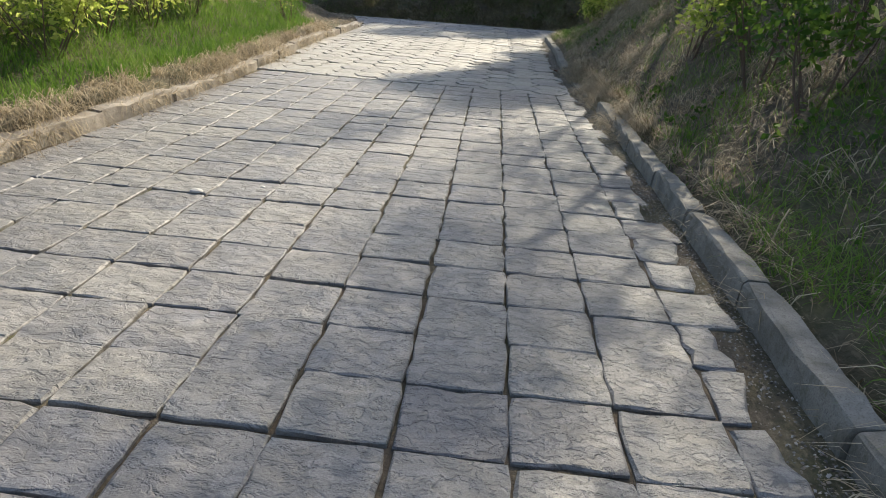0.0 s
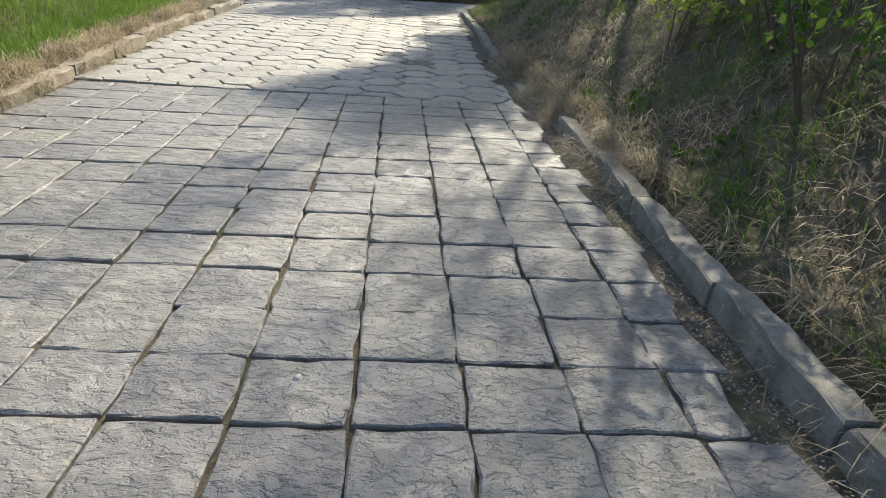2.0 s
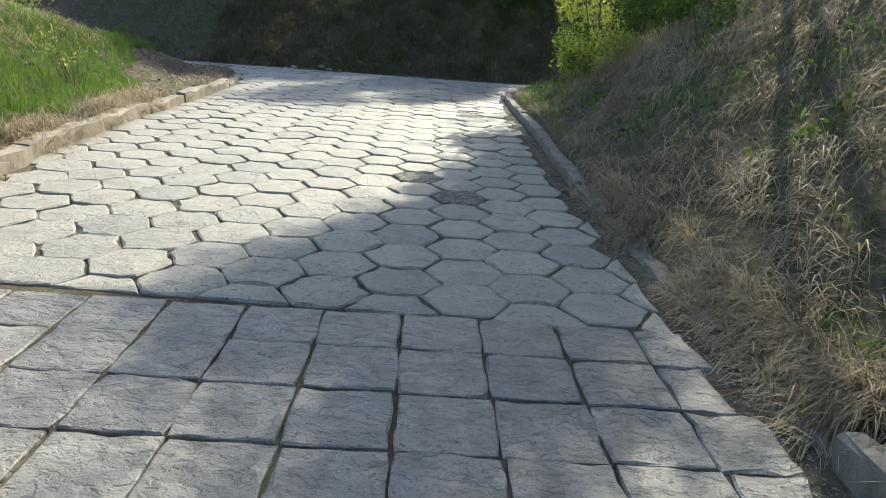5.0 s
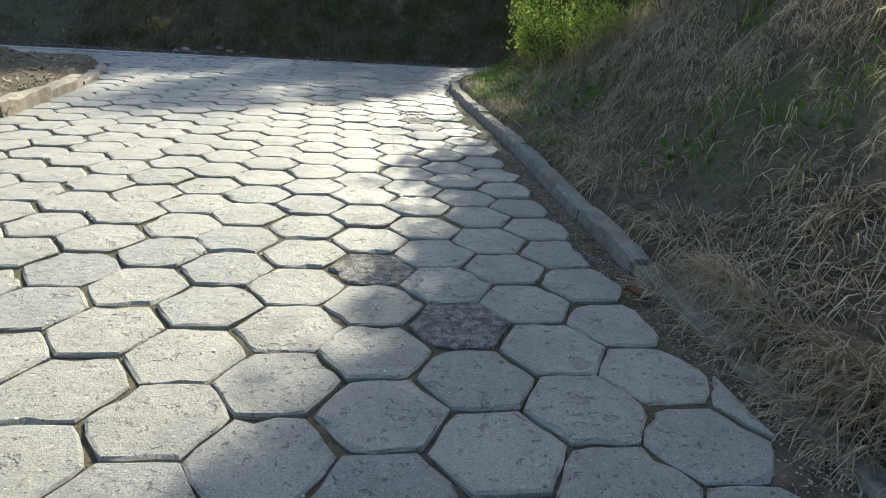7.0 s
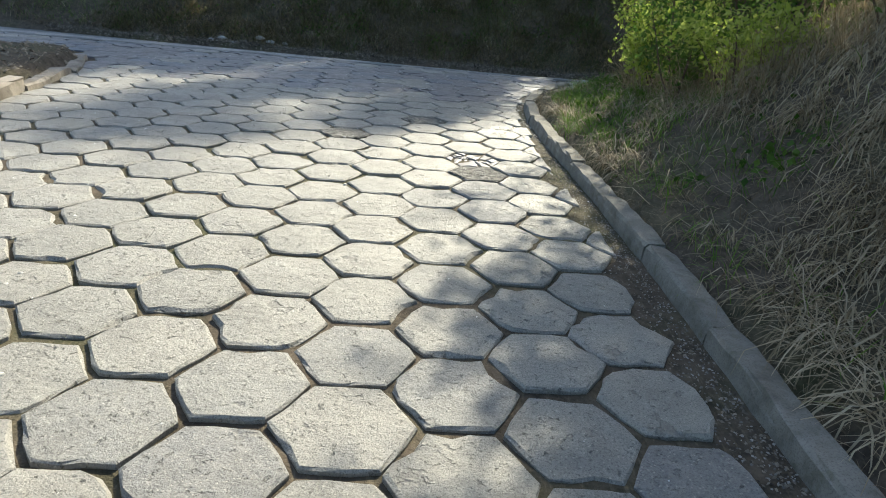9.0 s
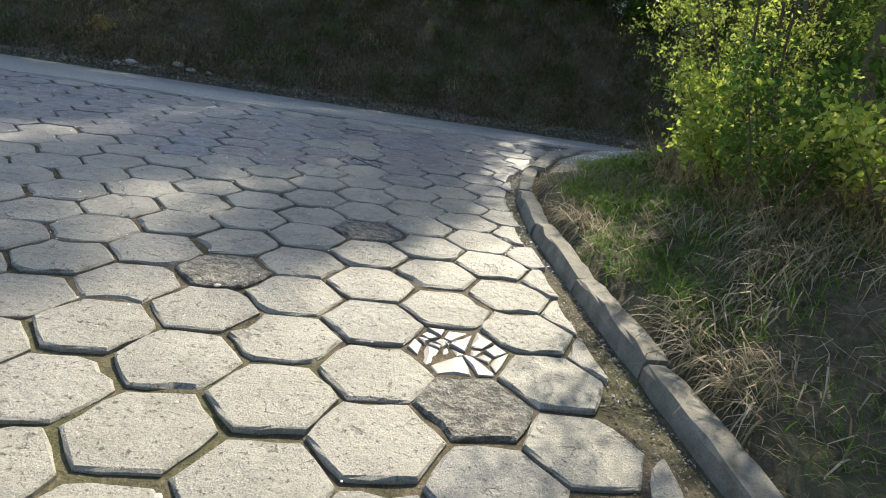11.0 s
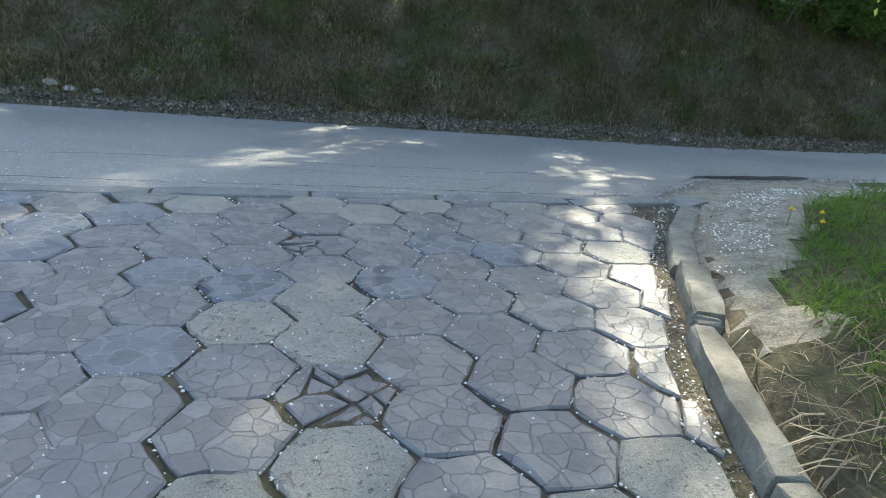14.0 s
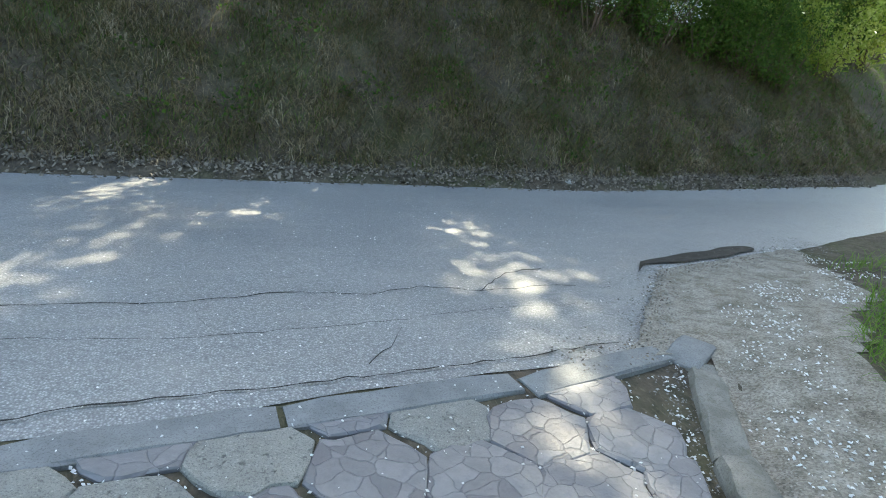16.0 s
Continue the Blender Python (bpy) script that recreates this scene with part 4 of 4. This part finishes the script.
x, y = scatter(9000, 1.3, 5.2, 21.8, 25.6, 49, lambda x, y, g: (y < road_near(x) + 0.1) & (x > kerb_right(y) + 0.2) & (right_depth(x, y) < 0.5) & (patchy(x * 2, y * 2, 1.6) > 0.5))
chips("petals", x, y, 0.018, M_PETAL, "white petals drifted over the bare dirt", "petals", 50, 0.012, 0.2, height)

x, y = scatter(100000, -10, 12, 27.5, 31.0, 55, lambda x, y, g: np.abs(y - road_far(x) - 0.24) < 0.32 * g.random(len(x)))
chips("litter", x, y, 0.05, M_CHIP, "brown dry leaves gathered along the road edge below the bank", "litter", 56, 0.02, 0.5, height)
x, y = scatter(9000, 1.2, 4.2, 22.6, 25.4, 57, lambda x, y, g: np.abs(y - road_near(x) + 0.03) < 0.14 * g.random(len(x)))
chips("litter", x, y, 0.018, M_CHIP, "grit and litter along the crumbling asphalt edge", "litter", 58, 0.008, 0.3, base_height)


def pebble(where, size, material, label, seed, name="stone", category="stone", flat=0.6):
    g = random.Random(seed)
    bm = bmesh.new()
    bmesh.ops.create_icosphere(bm, subdivisions=2, radius=size)
    for v in bm.verts:
        f = 1 + 0.28 * noise.noise(v.co / size * 1.3 + Vector((seed, 0, 0)))
        v.co = Vector((v.co.x * f * 1.2, v.co.y * f, max(v.co.z, -0.4 * size) * f * flat))
    me = bpy.data.meshes.new(name)
    bm.to_mesh(me)
    bm.free()
    me.materials.append(material)
    ob = tagged(new(name, me), label, category)
    ob.matrix_world = pose(where[0], where[1], where[2] + 0.3 * size * flat, 0, 0, g.uniform(0, 360))
    return ob


for i, (x, dy, s) in enumerate(((-6.15, 0.35, 0.12), (-5.9, 0.42, 0.15), (-5.6, 0.30, 0.09), (-5.0, 0.5, 0.16), (-4.75, 0.45, 0.14), (-4.4, 0.5, 0.10), (4.6, 0.2, 0.10))):
    yy = float(road_far(x)) + dy
    pebble((x, yy, float(height(x, yy)) - 0.03), 0.7 * s, M_PEBBLE, "pale stone lying at the foot of the bank", 60 + i)
g = random.Random(9)
for i in range(26):
    yy = g.uniform(3, 22)
    xx = g.uniform(-2.2, float(kerb_right(yy)) - 0.2)
    pebble((xx, yy, -0.004), g.uniform(0.007, 0.016), M_PEBBLE, "small pale pebble lying on the paving", 80 + i, "pebble", "pebble")
pebble((-1.55, 4.7, 0.0), 0.03, M_PEBBLE, "pale stone chip standing on the paving", 120)

# withered brown leaf by the kerb
bm = bmesh.new()
rows_ = 5
for i in range(rows_ + 1):
    t = i / rows_
    w = 0.035 * math.sin(math.pi * min(max(t, 0.05), 0.97))
    for s in (-1, 0, 1):
        bm.verts.new((s * w, t * 0.09 - 0.045, 0.02 + 0.02 * abs(s) + 0.015 * math.sin(t * 3)))
bm.verts.ensure_lookup_table()
for i in range(rows_):
    for s in (0, 1):
        bm.faces.new([bm.verts[i * 3 + s], bm.verts[i * 3 + s + 1], bm.verts[i * 3 + s + 4], bm.verts[i * 3 + s + 3]])
me = bpy.data.meshes.new("withered_leaf")
bm.to_mesh(me)
bm.free()
me.materials.append(M_BROWN)
leaf = tagged(new("withered_leaf", me), "curled reddish-brown leaf lying by the kerb", "leaf")
leaf.matrix_world = pose(0.68, 12.35, -0.012, 10, 5, 40)


# bare trodden dirt at the corner
dx_ = np.arange(-0.6, 3.4, 0.1)
dy_ = np.arange(20.9, 25.6, 0.1)
V, F, ids = [], [], {}
for i, u in enumerate(dx_):
    for j, yy in enumerate(dy_):
        xx = float(kerb_right(yy)) + 0.2 + u
        edge = float(road_near(xx))
        if verge(xx, yy) < 0.12 + 0.08 * math.sin(9 * yy) and yy < edge + 0.13 and (u > -0.05 or yy > 23.4 and xx > 1.5):
            ids[i, j] = len(V)
            yy = min(yy, edge + 0.03)
            V.append((xx, yy, max(float(height(xx, yy)) + 0.007 - 0.015 * max(0.0, 21.4 - yy), float(base_height(xx, yy)) + (0.007 if yy > 23.4 else -0.1))))
for i, j in ids:
    q = [(i, j), (i + 1, j), (i + 1, j + 1), (i, j + 1)]
    if all(k in ids for k in q):
        F.append([ids[k] for k in q])
tagged(mesh_object("dirt_patch", V, F, M_DUST), "pale trodden dirt beside the corner kerb", "dirt", kind="structure")

# dandelions on the corner verge
def dandelion(x, y, seed):
    g = random.Random(seed)
    z = float(height(x, y))
    d = tagged(empty("dandelion", (x, y, z)), "yellow dandelion in the grass of the verge", "flower", "dandelions")
    V, F = tube([Vector((0, 0, -0.01)), Vector((0.005, 0, 0.06)), Vector((0.008, 0.004, 0.13))], [0.003, 0.003, 0.0025], 5)
    mesh_object("stalk", V, F, M_GREEN, d)
    bm = bmesh.new()
    for ring, (n, r, h) in enumerate(((14, 0.022, 0.128), (11, 0.016, 0.136), (7, 0.009, 0.142))):
        for k in range(n):
            a = 2 * math.pi * (k + 0.5 * ring) / n
            c, s = math.cos(a), math.sin(a)
            vs = [bm.verts.new((0.008 + c * q * r - s * o, 0.004 + s * q * r + c * o, h + e)) for q, o, e in ((0.15, 0, -0.004), (0.6, -0.004, 0.002), (1, 0, 0.004), (0.6, 0.004, 0.002))]
            bm.faces.new(vs)
    part("flower_head", bm, M_YELLOW, d)


for i, (x, y) in enumerate(((2.25, 22.35), (2.35, 22.5), (2.2, 22.6), (2.75, 22.2))):
    dandelion(x, y, i)

# damp hollow at the edge of the road
def mud_rim(a, w):
    """a long hollow, pointed at its near end, along the edge of the asphalt"""
    u = 0.95 * math.cos(a)
    v = w * math.sin(a) * (0.55 + 0.45 * math.cos(a)) * (1 + 0.25 * math.sin(3 * a + 1) + 0.12 * math.sin(9 * a))
    x = 3.62 + u - 0.25 * v
    y = float(road_near(x)) + 0.20 + v
    return (x, y, float(base_height(x, y)) + 0.016 + 0.006 * math.sin(1.1 * x) * math.sin(2.3 * y))


n = 30
V = [mud_rim(side * math.pi * k / n, 0.19) for k in range(n + 1) for side in (1, -1)]
F = [(2 * k, 2 * k + 1, 2 * k + 3, 2 * k + 2) for k in range(n)]
stuff(mesh_object("damp_mud", V, F, M_WET), "dark damp mud in a hollow of the road edge", "mud")


def crack(points, width, seed):
    g = random.Random(seed)
    L, R = [], []
    for (x0, y0), (x1, y1) in zip(points, points[1:]):
        k = max(2, int(math.hypot(x1 - x0, y1 - y0) / 0.07))
        for i in range(k):
            t = i / k
            x, y = x0 + (x1 - x0) * t, y0 + (y1 - y0) * t + g.uniform(-0.018, 0.018)
            w = width * g.uniform(0.3, 1.3)
            z = float(base_height(x, y)) + 0.006 * math.sin(1.1 * x) * math.sin(2.3 * y) + 0.004
            L.append((x, y - w / 2, z))
            R.append((x, y + w / 2, z))
    m = len(L)
    return mesh_object("crack", L + R, [(i, i + 1, m + i + 1, m + i) for i in range(m - 1)], M_CRACK, road)


crack([(-4.2, 24.05), (-2.6, 24.45), (-1.25, 24.5), (-0.5, 24.46), (0.1, 24.58), (0.55, 24.5), (0.9, 24.62), (1.25, 24.5), (1.6, 24.85), (2.0, 24.95)], 0.009, 1)
crack([(-1.6, 24.1), (-0.4, 23.95), (0.5, 24.05), (1.2, 24.18), (1.9, 24.2)], 0.004, 2)
crack([(1.25, 24.5), (1.8, 24.55), (2.3, 24.5)], 0.008, 3)
crack([(-0.4, 24.5), (-0.38, 24.2), (-0.3, 24.0)], 0.006, 4)
crack([(0.3, 23.55), (0.5, 23.8), (0.62, 24.05)], 0.007, 5)
crack([(-3.5, 23.15), (-2, 23.22), (-0.6, 23.38), (0.6, 23.46), (1.7, 23.62)], 0.010, 6)


# ---- paving: each slab a piece of its own ----
def outline_mesh(name, outline, material, g, chamfer=0.012, deep=0.07, jitter=0.006, dome=0.004, round_off=0.975):
    """a slab from a convex outline: irregular worn rim, chamfer, sides"""
    pts, m = [], len(outline)
    for i in range(m):
        a, b = Vector(outline[i]), Vector(outline[(i + 1) % m])
        steps_in = max(1, min(4, round((b - a).length / 0.075)))
        for k in range(steps_in):
            pts.append((a * round_off if k == 0 else a.lerp(b, (k + g.uniform(-0.2, 0.2)) / steps_in)) + Vector((g.uniform(-jitter, jitter), g.uniform(-jitter, jitter))))
    c = sum(pts, Vector((0, 0))) / len(pts)
    n = len(pts)
    V, chipped = [(c.x, c.y, dome)], [g.random() < 0.11 for _ in pts]
    for p, bad in zip(pts, chipped):
        q = p - (p - c).normalized() * chamfer * (g.uniform(1.8, 3.2) if bad else g.uniform(0.5, 1.4))
        V.append((q.x, q.y, g.uniform(-0.003, 0.002)))
    for k, bad in enumerate(chipped):
        if bad:
            pts[k] = pts[k] - (pts[k] - c).normalized() * chamfer * g.uniform(0.3, 1.3)
        V.append((pts[k].x, pts[k].y, -chamfer * (g.uniform(1.0, 1.9) if bad else g.uniform(0.4, 1.0))))
    for p in pts:
        V.append((p.x, p.y, -deep))
    F = [(0, 1 + i, 1 + (i + 1) % n) for i in range(n)]
    F += [(1 + i, 1 + n + i, 1 + n + (i + 1) % n, 1 + (i + 1) % n) for i in range(n)]
    F += [(1 + n + i, 1 + 2 * n + i, 1 + 2 * n + (i + 1) % n, 1 + n + (i + 1) % n) for i in range(n)]
    me = bpy.data.meshes.new(name)
    me.from_pydata(V, [], [tuple(reversed(f)) for f in F])
    me.materials.append(material)
    return me


def clip(poly, nx, ny, c):
    """the part of a convex outline where nx*x + ny*y <= c"""
    out = []
    for (ax, ay), (bx, by) in zip(poly, poly[1:] + poly[:1]):
        da, db = nx * ax + ny * ay - c, nx * bx + ny * by - c
        if da <= 0:
            out.append((ax, ay))
        if da * db < 0:
            t = da / (da - db)
            out.append((ax + (bx - ax) * t, ay + (by - ay) * t))
    return out


def area(poly):
    return abs(sum(a[0] * b[1] - b[0] * a[1] for a, b in zip(poly, poly[1:] + poly[:1]))) / 2 if len(poly) > 2 else 0


def join_slabs(name, items, parent, label):
    """many slabs as one mesh: (mesh, pose) pairs with one material"""
    V, F = [], []
    for me, m in items:
        k = len(V)
        V += [tuple(m @ v.co) for v in me.vertices]
        F += [tuple(k + i for i in p.vertices) for p in me.polygons]
    ob = mesh_object(name, V, F, items[0][0].materials[0], parent)
    return tagged(ob, label, kind="stuff")


g = random.Random(77)
SQ_END = 9.80


def square_column(k, y):
    return 0.20 - 0.068 * (y - 6) + k * 0.354


square_paving = tagged(empty("pavement_square"), "path of square stone-faced slabs with worn uneven faces", "pavement", kind="structure")
sq = 0.354 - 0.007
squares = [outline_mesh("slab", [(-sq / 2, -0.1665), (sq / 2, -0.1665), (sq / 2, 0.1665), (-sq / 2, 0.1665)], M_SQUARE, g, 0.007, 0.05, 0.005, 0.004) for _ in range(12)]
near, rest = [], []
for r in range(-12, 27):
    yc = SQ_END - 0.338 * (r + 0.5)
    for k in range(-12, 6):
        xc = square_column(k + 0.5, yc)
        y_here = yc + 0.04 * (xc + 0.6) + 0.008 * math.sin(r * 1.7 + 0.3 * k)
        if yc > SQ_END or xc - 0.08 < kerb_left(yc) or xc - sq / 2 > kerb_right(yc) - 0.17:
            continue
        m = pose(xc + g.uniform(-0.006, 0.006), y_here + g.uniform(-0.007, 0.007), g.uniform(-0.004, 0.002), g.gauss(0, 0.35), g.gauss(0, 0.35), 2.9 + g.uniform(-0.9, 0.9) + 180 * g.randint(0, 1))
        me = g.choice(squares)
        if xc + sq / 2 > kerb_right(yc) - 0.05:
            lim = float(kerb_right(yc)) - 0.05 - xc + g.uniform(-0.13, 0.01)
            poly = clip([(-sq / 2, -0.1665), (sq / 2, -0.1665), (sq / 2, 0.1665), (-sq / 2, 0.1665)], 1, g.uniform(-0.22, 0.22), lim)
            if area(poly) < 0.028:
                continue
            me = outline_mesh("slab", poly, M_SQUARE, g, 0.012, 0.07, 0.012)
            m = pose(xc, y_here, g.uniform(-0.008, 0.0), g.uniform(-1, 1), g.uniform(-1, 1), 2.9)
        (near if yc > 2.3 and xc > -2.6 else rest).append((me, m))
while len(near) > 300:
    rest.append(near.pop())
for me, m in near:
    ob = new("slab", me)
    ob.parent, ob.matrix_basis = square_paving, m
join_slabs("slabs", rest, square_paving, "square slabs further off")

# hexagons
hex_paving = tagged(empty("pavement_hexagon"), "path of worn hexagonal concrete slabs with open joints", "pavement", kind="structure")


def hex_place(a, b):
    return (-0.475104 + 0.349161 * a - 0.005815 * b + 0.000045 * a * b - 0.000181 * b * b + 0.000001 * b ** 3,
            10.219211 + 0.013823 * a + 0.193065 * b + 0.00059 * a * b + 0.000866 * b * b - 0.000012 * b ** 3)


R_HEX = 0.2255
corners = [(R_HEX * math.cos(math.pi * k / 3), R_HEX * math.sin(math.pi * k / 3)) for k in range(6)]
hex_sets = {mat: [outline_mesh("hexagon", corners, mat, g, 0.011, 0.06, 0.006, 0.005, 0.978) for _ in range(14)] for mat in (M_HEX, M_PURPLE, M_BLUE, M_CRUMBLED)}
specials = {}


BLUE_HEXES = {(-1, 57), (0, 56), (-1, 53), (2, 56), (3, 59), (-3, 61), (4, 58), (-2, 62)}
PLAIN_HEXES = {(0, 54), (1, 55), (1, 53), (3, 63), (2, 62), (6, 58), (5, 63), (-1, 63), (1, 63)}


def hex_material(a, b, x, y):
    if y < 20.2 + 0.25 * math.sin(a * 2.1):
        return M_HEX
    if (a, b) in BLUE_HEXES or x < -1.6 and g.random() < 0.22:
        return M_BLUE
    if (a, b) in PLAIN_HEXES or x < -1.6 and g.random() < 0.12:
        return M_HEX
    return M_PURPLE


broken = {(2, 34): "shards", (1, 51): "lumps", (1, 59): "lumps"}
rough = {(0, 12), (1, 9), (2, 32), (-1, 37), (1, 41)}
near, rest = [], []
for b in range(-3, 68):
    for a in range(-30, 8):
        if (a + b) % 2:
            continue
        bb = min(b, 62)
        x, y = hex_place(max(a, -9), bb)
        x, y = x + 0.349 * min(a + 9, 0), y + 0.2 * (b - bb)
        x0, y0 = x, y
        if y < SQ_END - 0.3 or x < -11:
            continue
        if y < 21.2 and x + 0.1 < kerb_left(min(y, 21.2)):
            continue
        if y >= 21.2 and x < -5.2 - (y - 21.2) * 4:
            continue
        lim_r = float(kerb_right(y)) - (0.13 if y < 18 else 0.07) + 0.03 * math.sin(b * 1.3)
        turn = 2.0 + 4.5 * (y - 10) / 12
        ct, st = math.cos(radians(turn)), math.sin(radians(turn))
        poly = [(x + cx * ct - cy * st, y + cx * st + cy * ct) for cx, cy in corners]
        full = poly
        slope = float(kerb_right(y + 0.2) - kerb_right(y - 0.2)) / 0.4
        poly = clip(poly, 1, -slope, lim_r - slope * y)
        poly = clip(poly, 0, -1, -(SQ_END + 0.015))
        ny = float(road_near(x)) - 0.195
        poly = clip(poly, -0.09, 1, ny - 0.09 * x)
        if area(poly) < 0.02:
            continue
        mat = M_CRUMBLED if (a, b) in rough else hex_material(a, b, x, y)
        z = float(base_height(x, y)) + g.uniform(-0.006, 0.004)
        rx_, ry_ = g.gauss(0, 0.6), g.gauss(0, 0.6)
        if abs(area(poly) - area(full)) < 1e-6:
            me = g.choice(hex_sets[mat])
            m = pose(x + g.uniform(-0.008, 0.008), y + g.uniform(-0.008, 0.008), z, rx_, ry_, turn + g.uniform(-1.3, 1.3) + 60 * g.randint(0, 5))
        else:
            poly = [(px - x, py - y) for px, py in poly]
            me = outline_mesh("hexagon", poly, mat, g, 0.012, 0.07, 0.006)
            m = pose(x, y, z, rx_ * 0.5, ry_ * 0.5, 0)
        (near if -2.6 < x and y < 23.4 else rest).append((me, m, mat, (a, b)))
near.sort(key=lambda it: abs(it[1].translation.x + 0.3) + (0.0 if it[1].translation.y < 30 else 1))
rest += near[300:]
near = near[:300]


def broken_slab(m, mat, pieces, seed):
    """a slab split into separate lumps that lie in its hole"""
    gg = random.Random(seed)
    me_items = []
    seeds_ = [Vector((gg.uniform(-0.17, 0.17), gg.uniform(-0.15, 0.15))) for _ in range(pieces)]
    for i, s in enumerate(seeds_):
        poly = [(cx * 0.97, cy * 0.97) for cx, cy in corners]
        for j, o in enumerate(seeds_):
            if i != j:
                d = (o - s).normalized()
                mid = (o + s) / 2
                poly = clip(poly, d.x, d.y, d.dot(mid) - 0.005)
        if area(poly) < 0.0004:
            continue
        c = Vector((sum(p[0] for p in poly) / len(poly), sum(p[1] for p in poly) / len(poly)))
        me = outline_mesh("fragment", [(p[0] - c.x, p[1] - c.y) for p in poly], mat, gg, 0.007, 0.05, 0.004, 0.002)
        ob = new("fragment", me)
        ob.parent = hex_paving
        ob.matrix_basis = m @ pose(c.x, c.y, gg.uniform(-0.016, 0.002), gg.uniform(-4, 4), gg.uniform(-4, 4), gg.uniform(-4, 4))


for me, m, mat, key in near:
    kind = broken.get(key)
    if kind:
        broken_slab(m, M_SHARD if kind == "shards" else M_PURPLE, 19 if kind == "shards" else 11, key[1])
        continue
    ob = new("hexagon", me)
    ob.parent, ob.matrix_basis = hex_paving, m
for mat, word in ((M_HEX, "plain"), (M_CRUMBLED, "crumbled"), (M_PURPLE, "purple stone"), (M_BLUE, "blue stone")):
    items = [(me, m) for me, m, mm, key in rest if mm is mat]
    if items:
        join_slabs("hexagons", items, hex_paving, word + " hexagonal slabs further off")

# petals caught in the joints near the corner
jx, jy = [], []
for me, m, mat, key in near:
    p = m.translation
    if p.y > 18.6 and p.x > -1.8:
        for _ in range(int(3 + (30 if g.random() < 0.45 else 12) * min(1.0, (p.y - 18.6) / 3))):
            k = g.randrange(6)
            u = g.random()
            (ax, ay), (bx, by) = corners[k], corners[(k + 1) % 6]
            jx.append(p.x + 1.045 * (ax + (bx - ax) * u))
            jy.append(p.y + 1.045 * (ay + (by - ay) * u))
chips("petals", np.array(jx), np.array(jy), 0.014, M_PETAL, "white petals caught in the paving joints", "petals", 55, -0.008, 0.3)
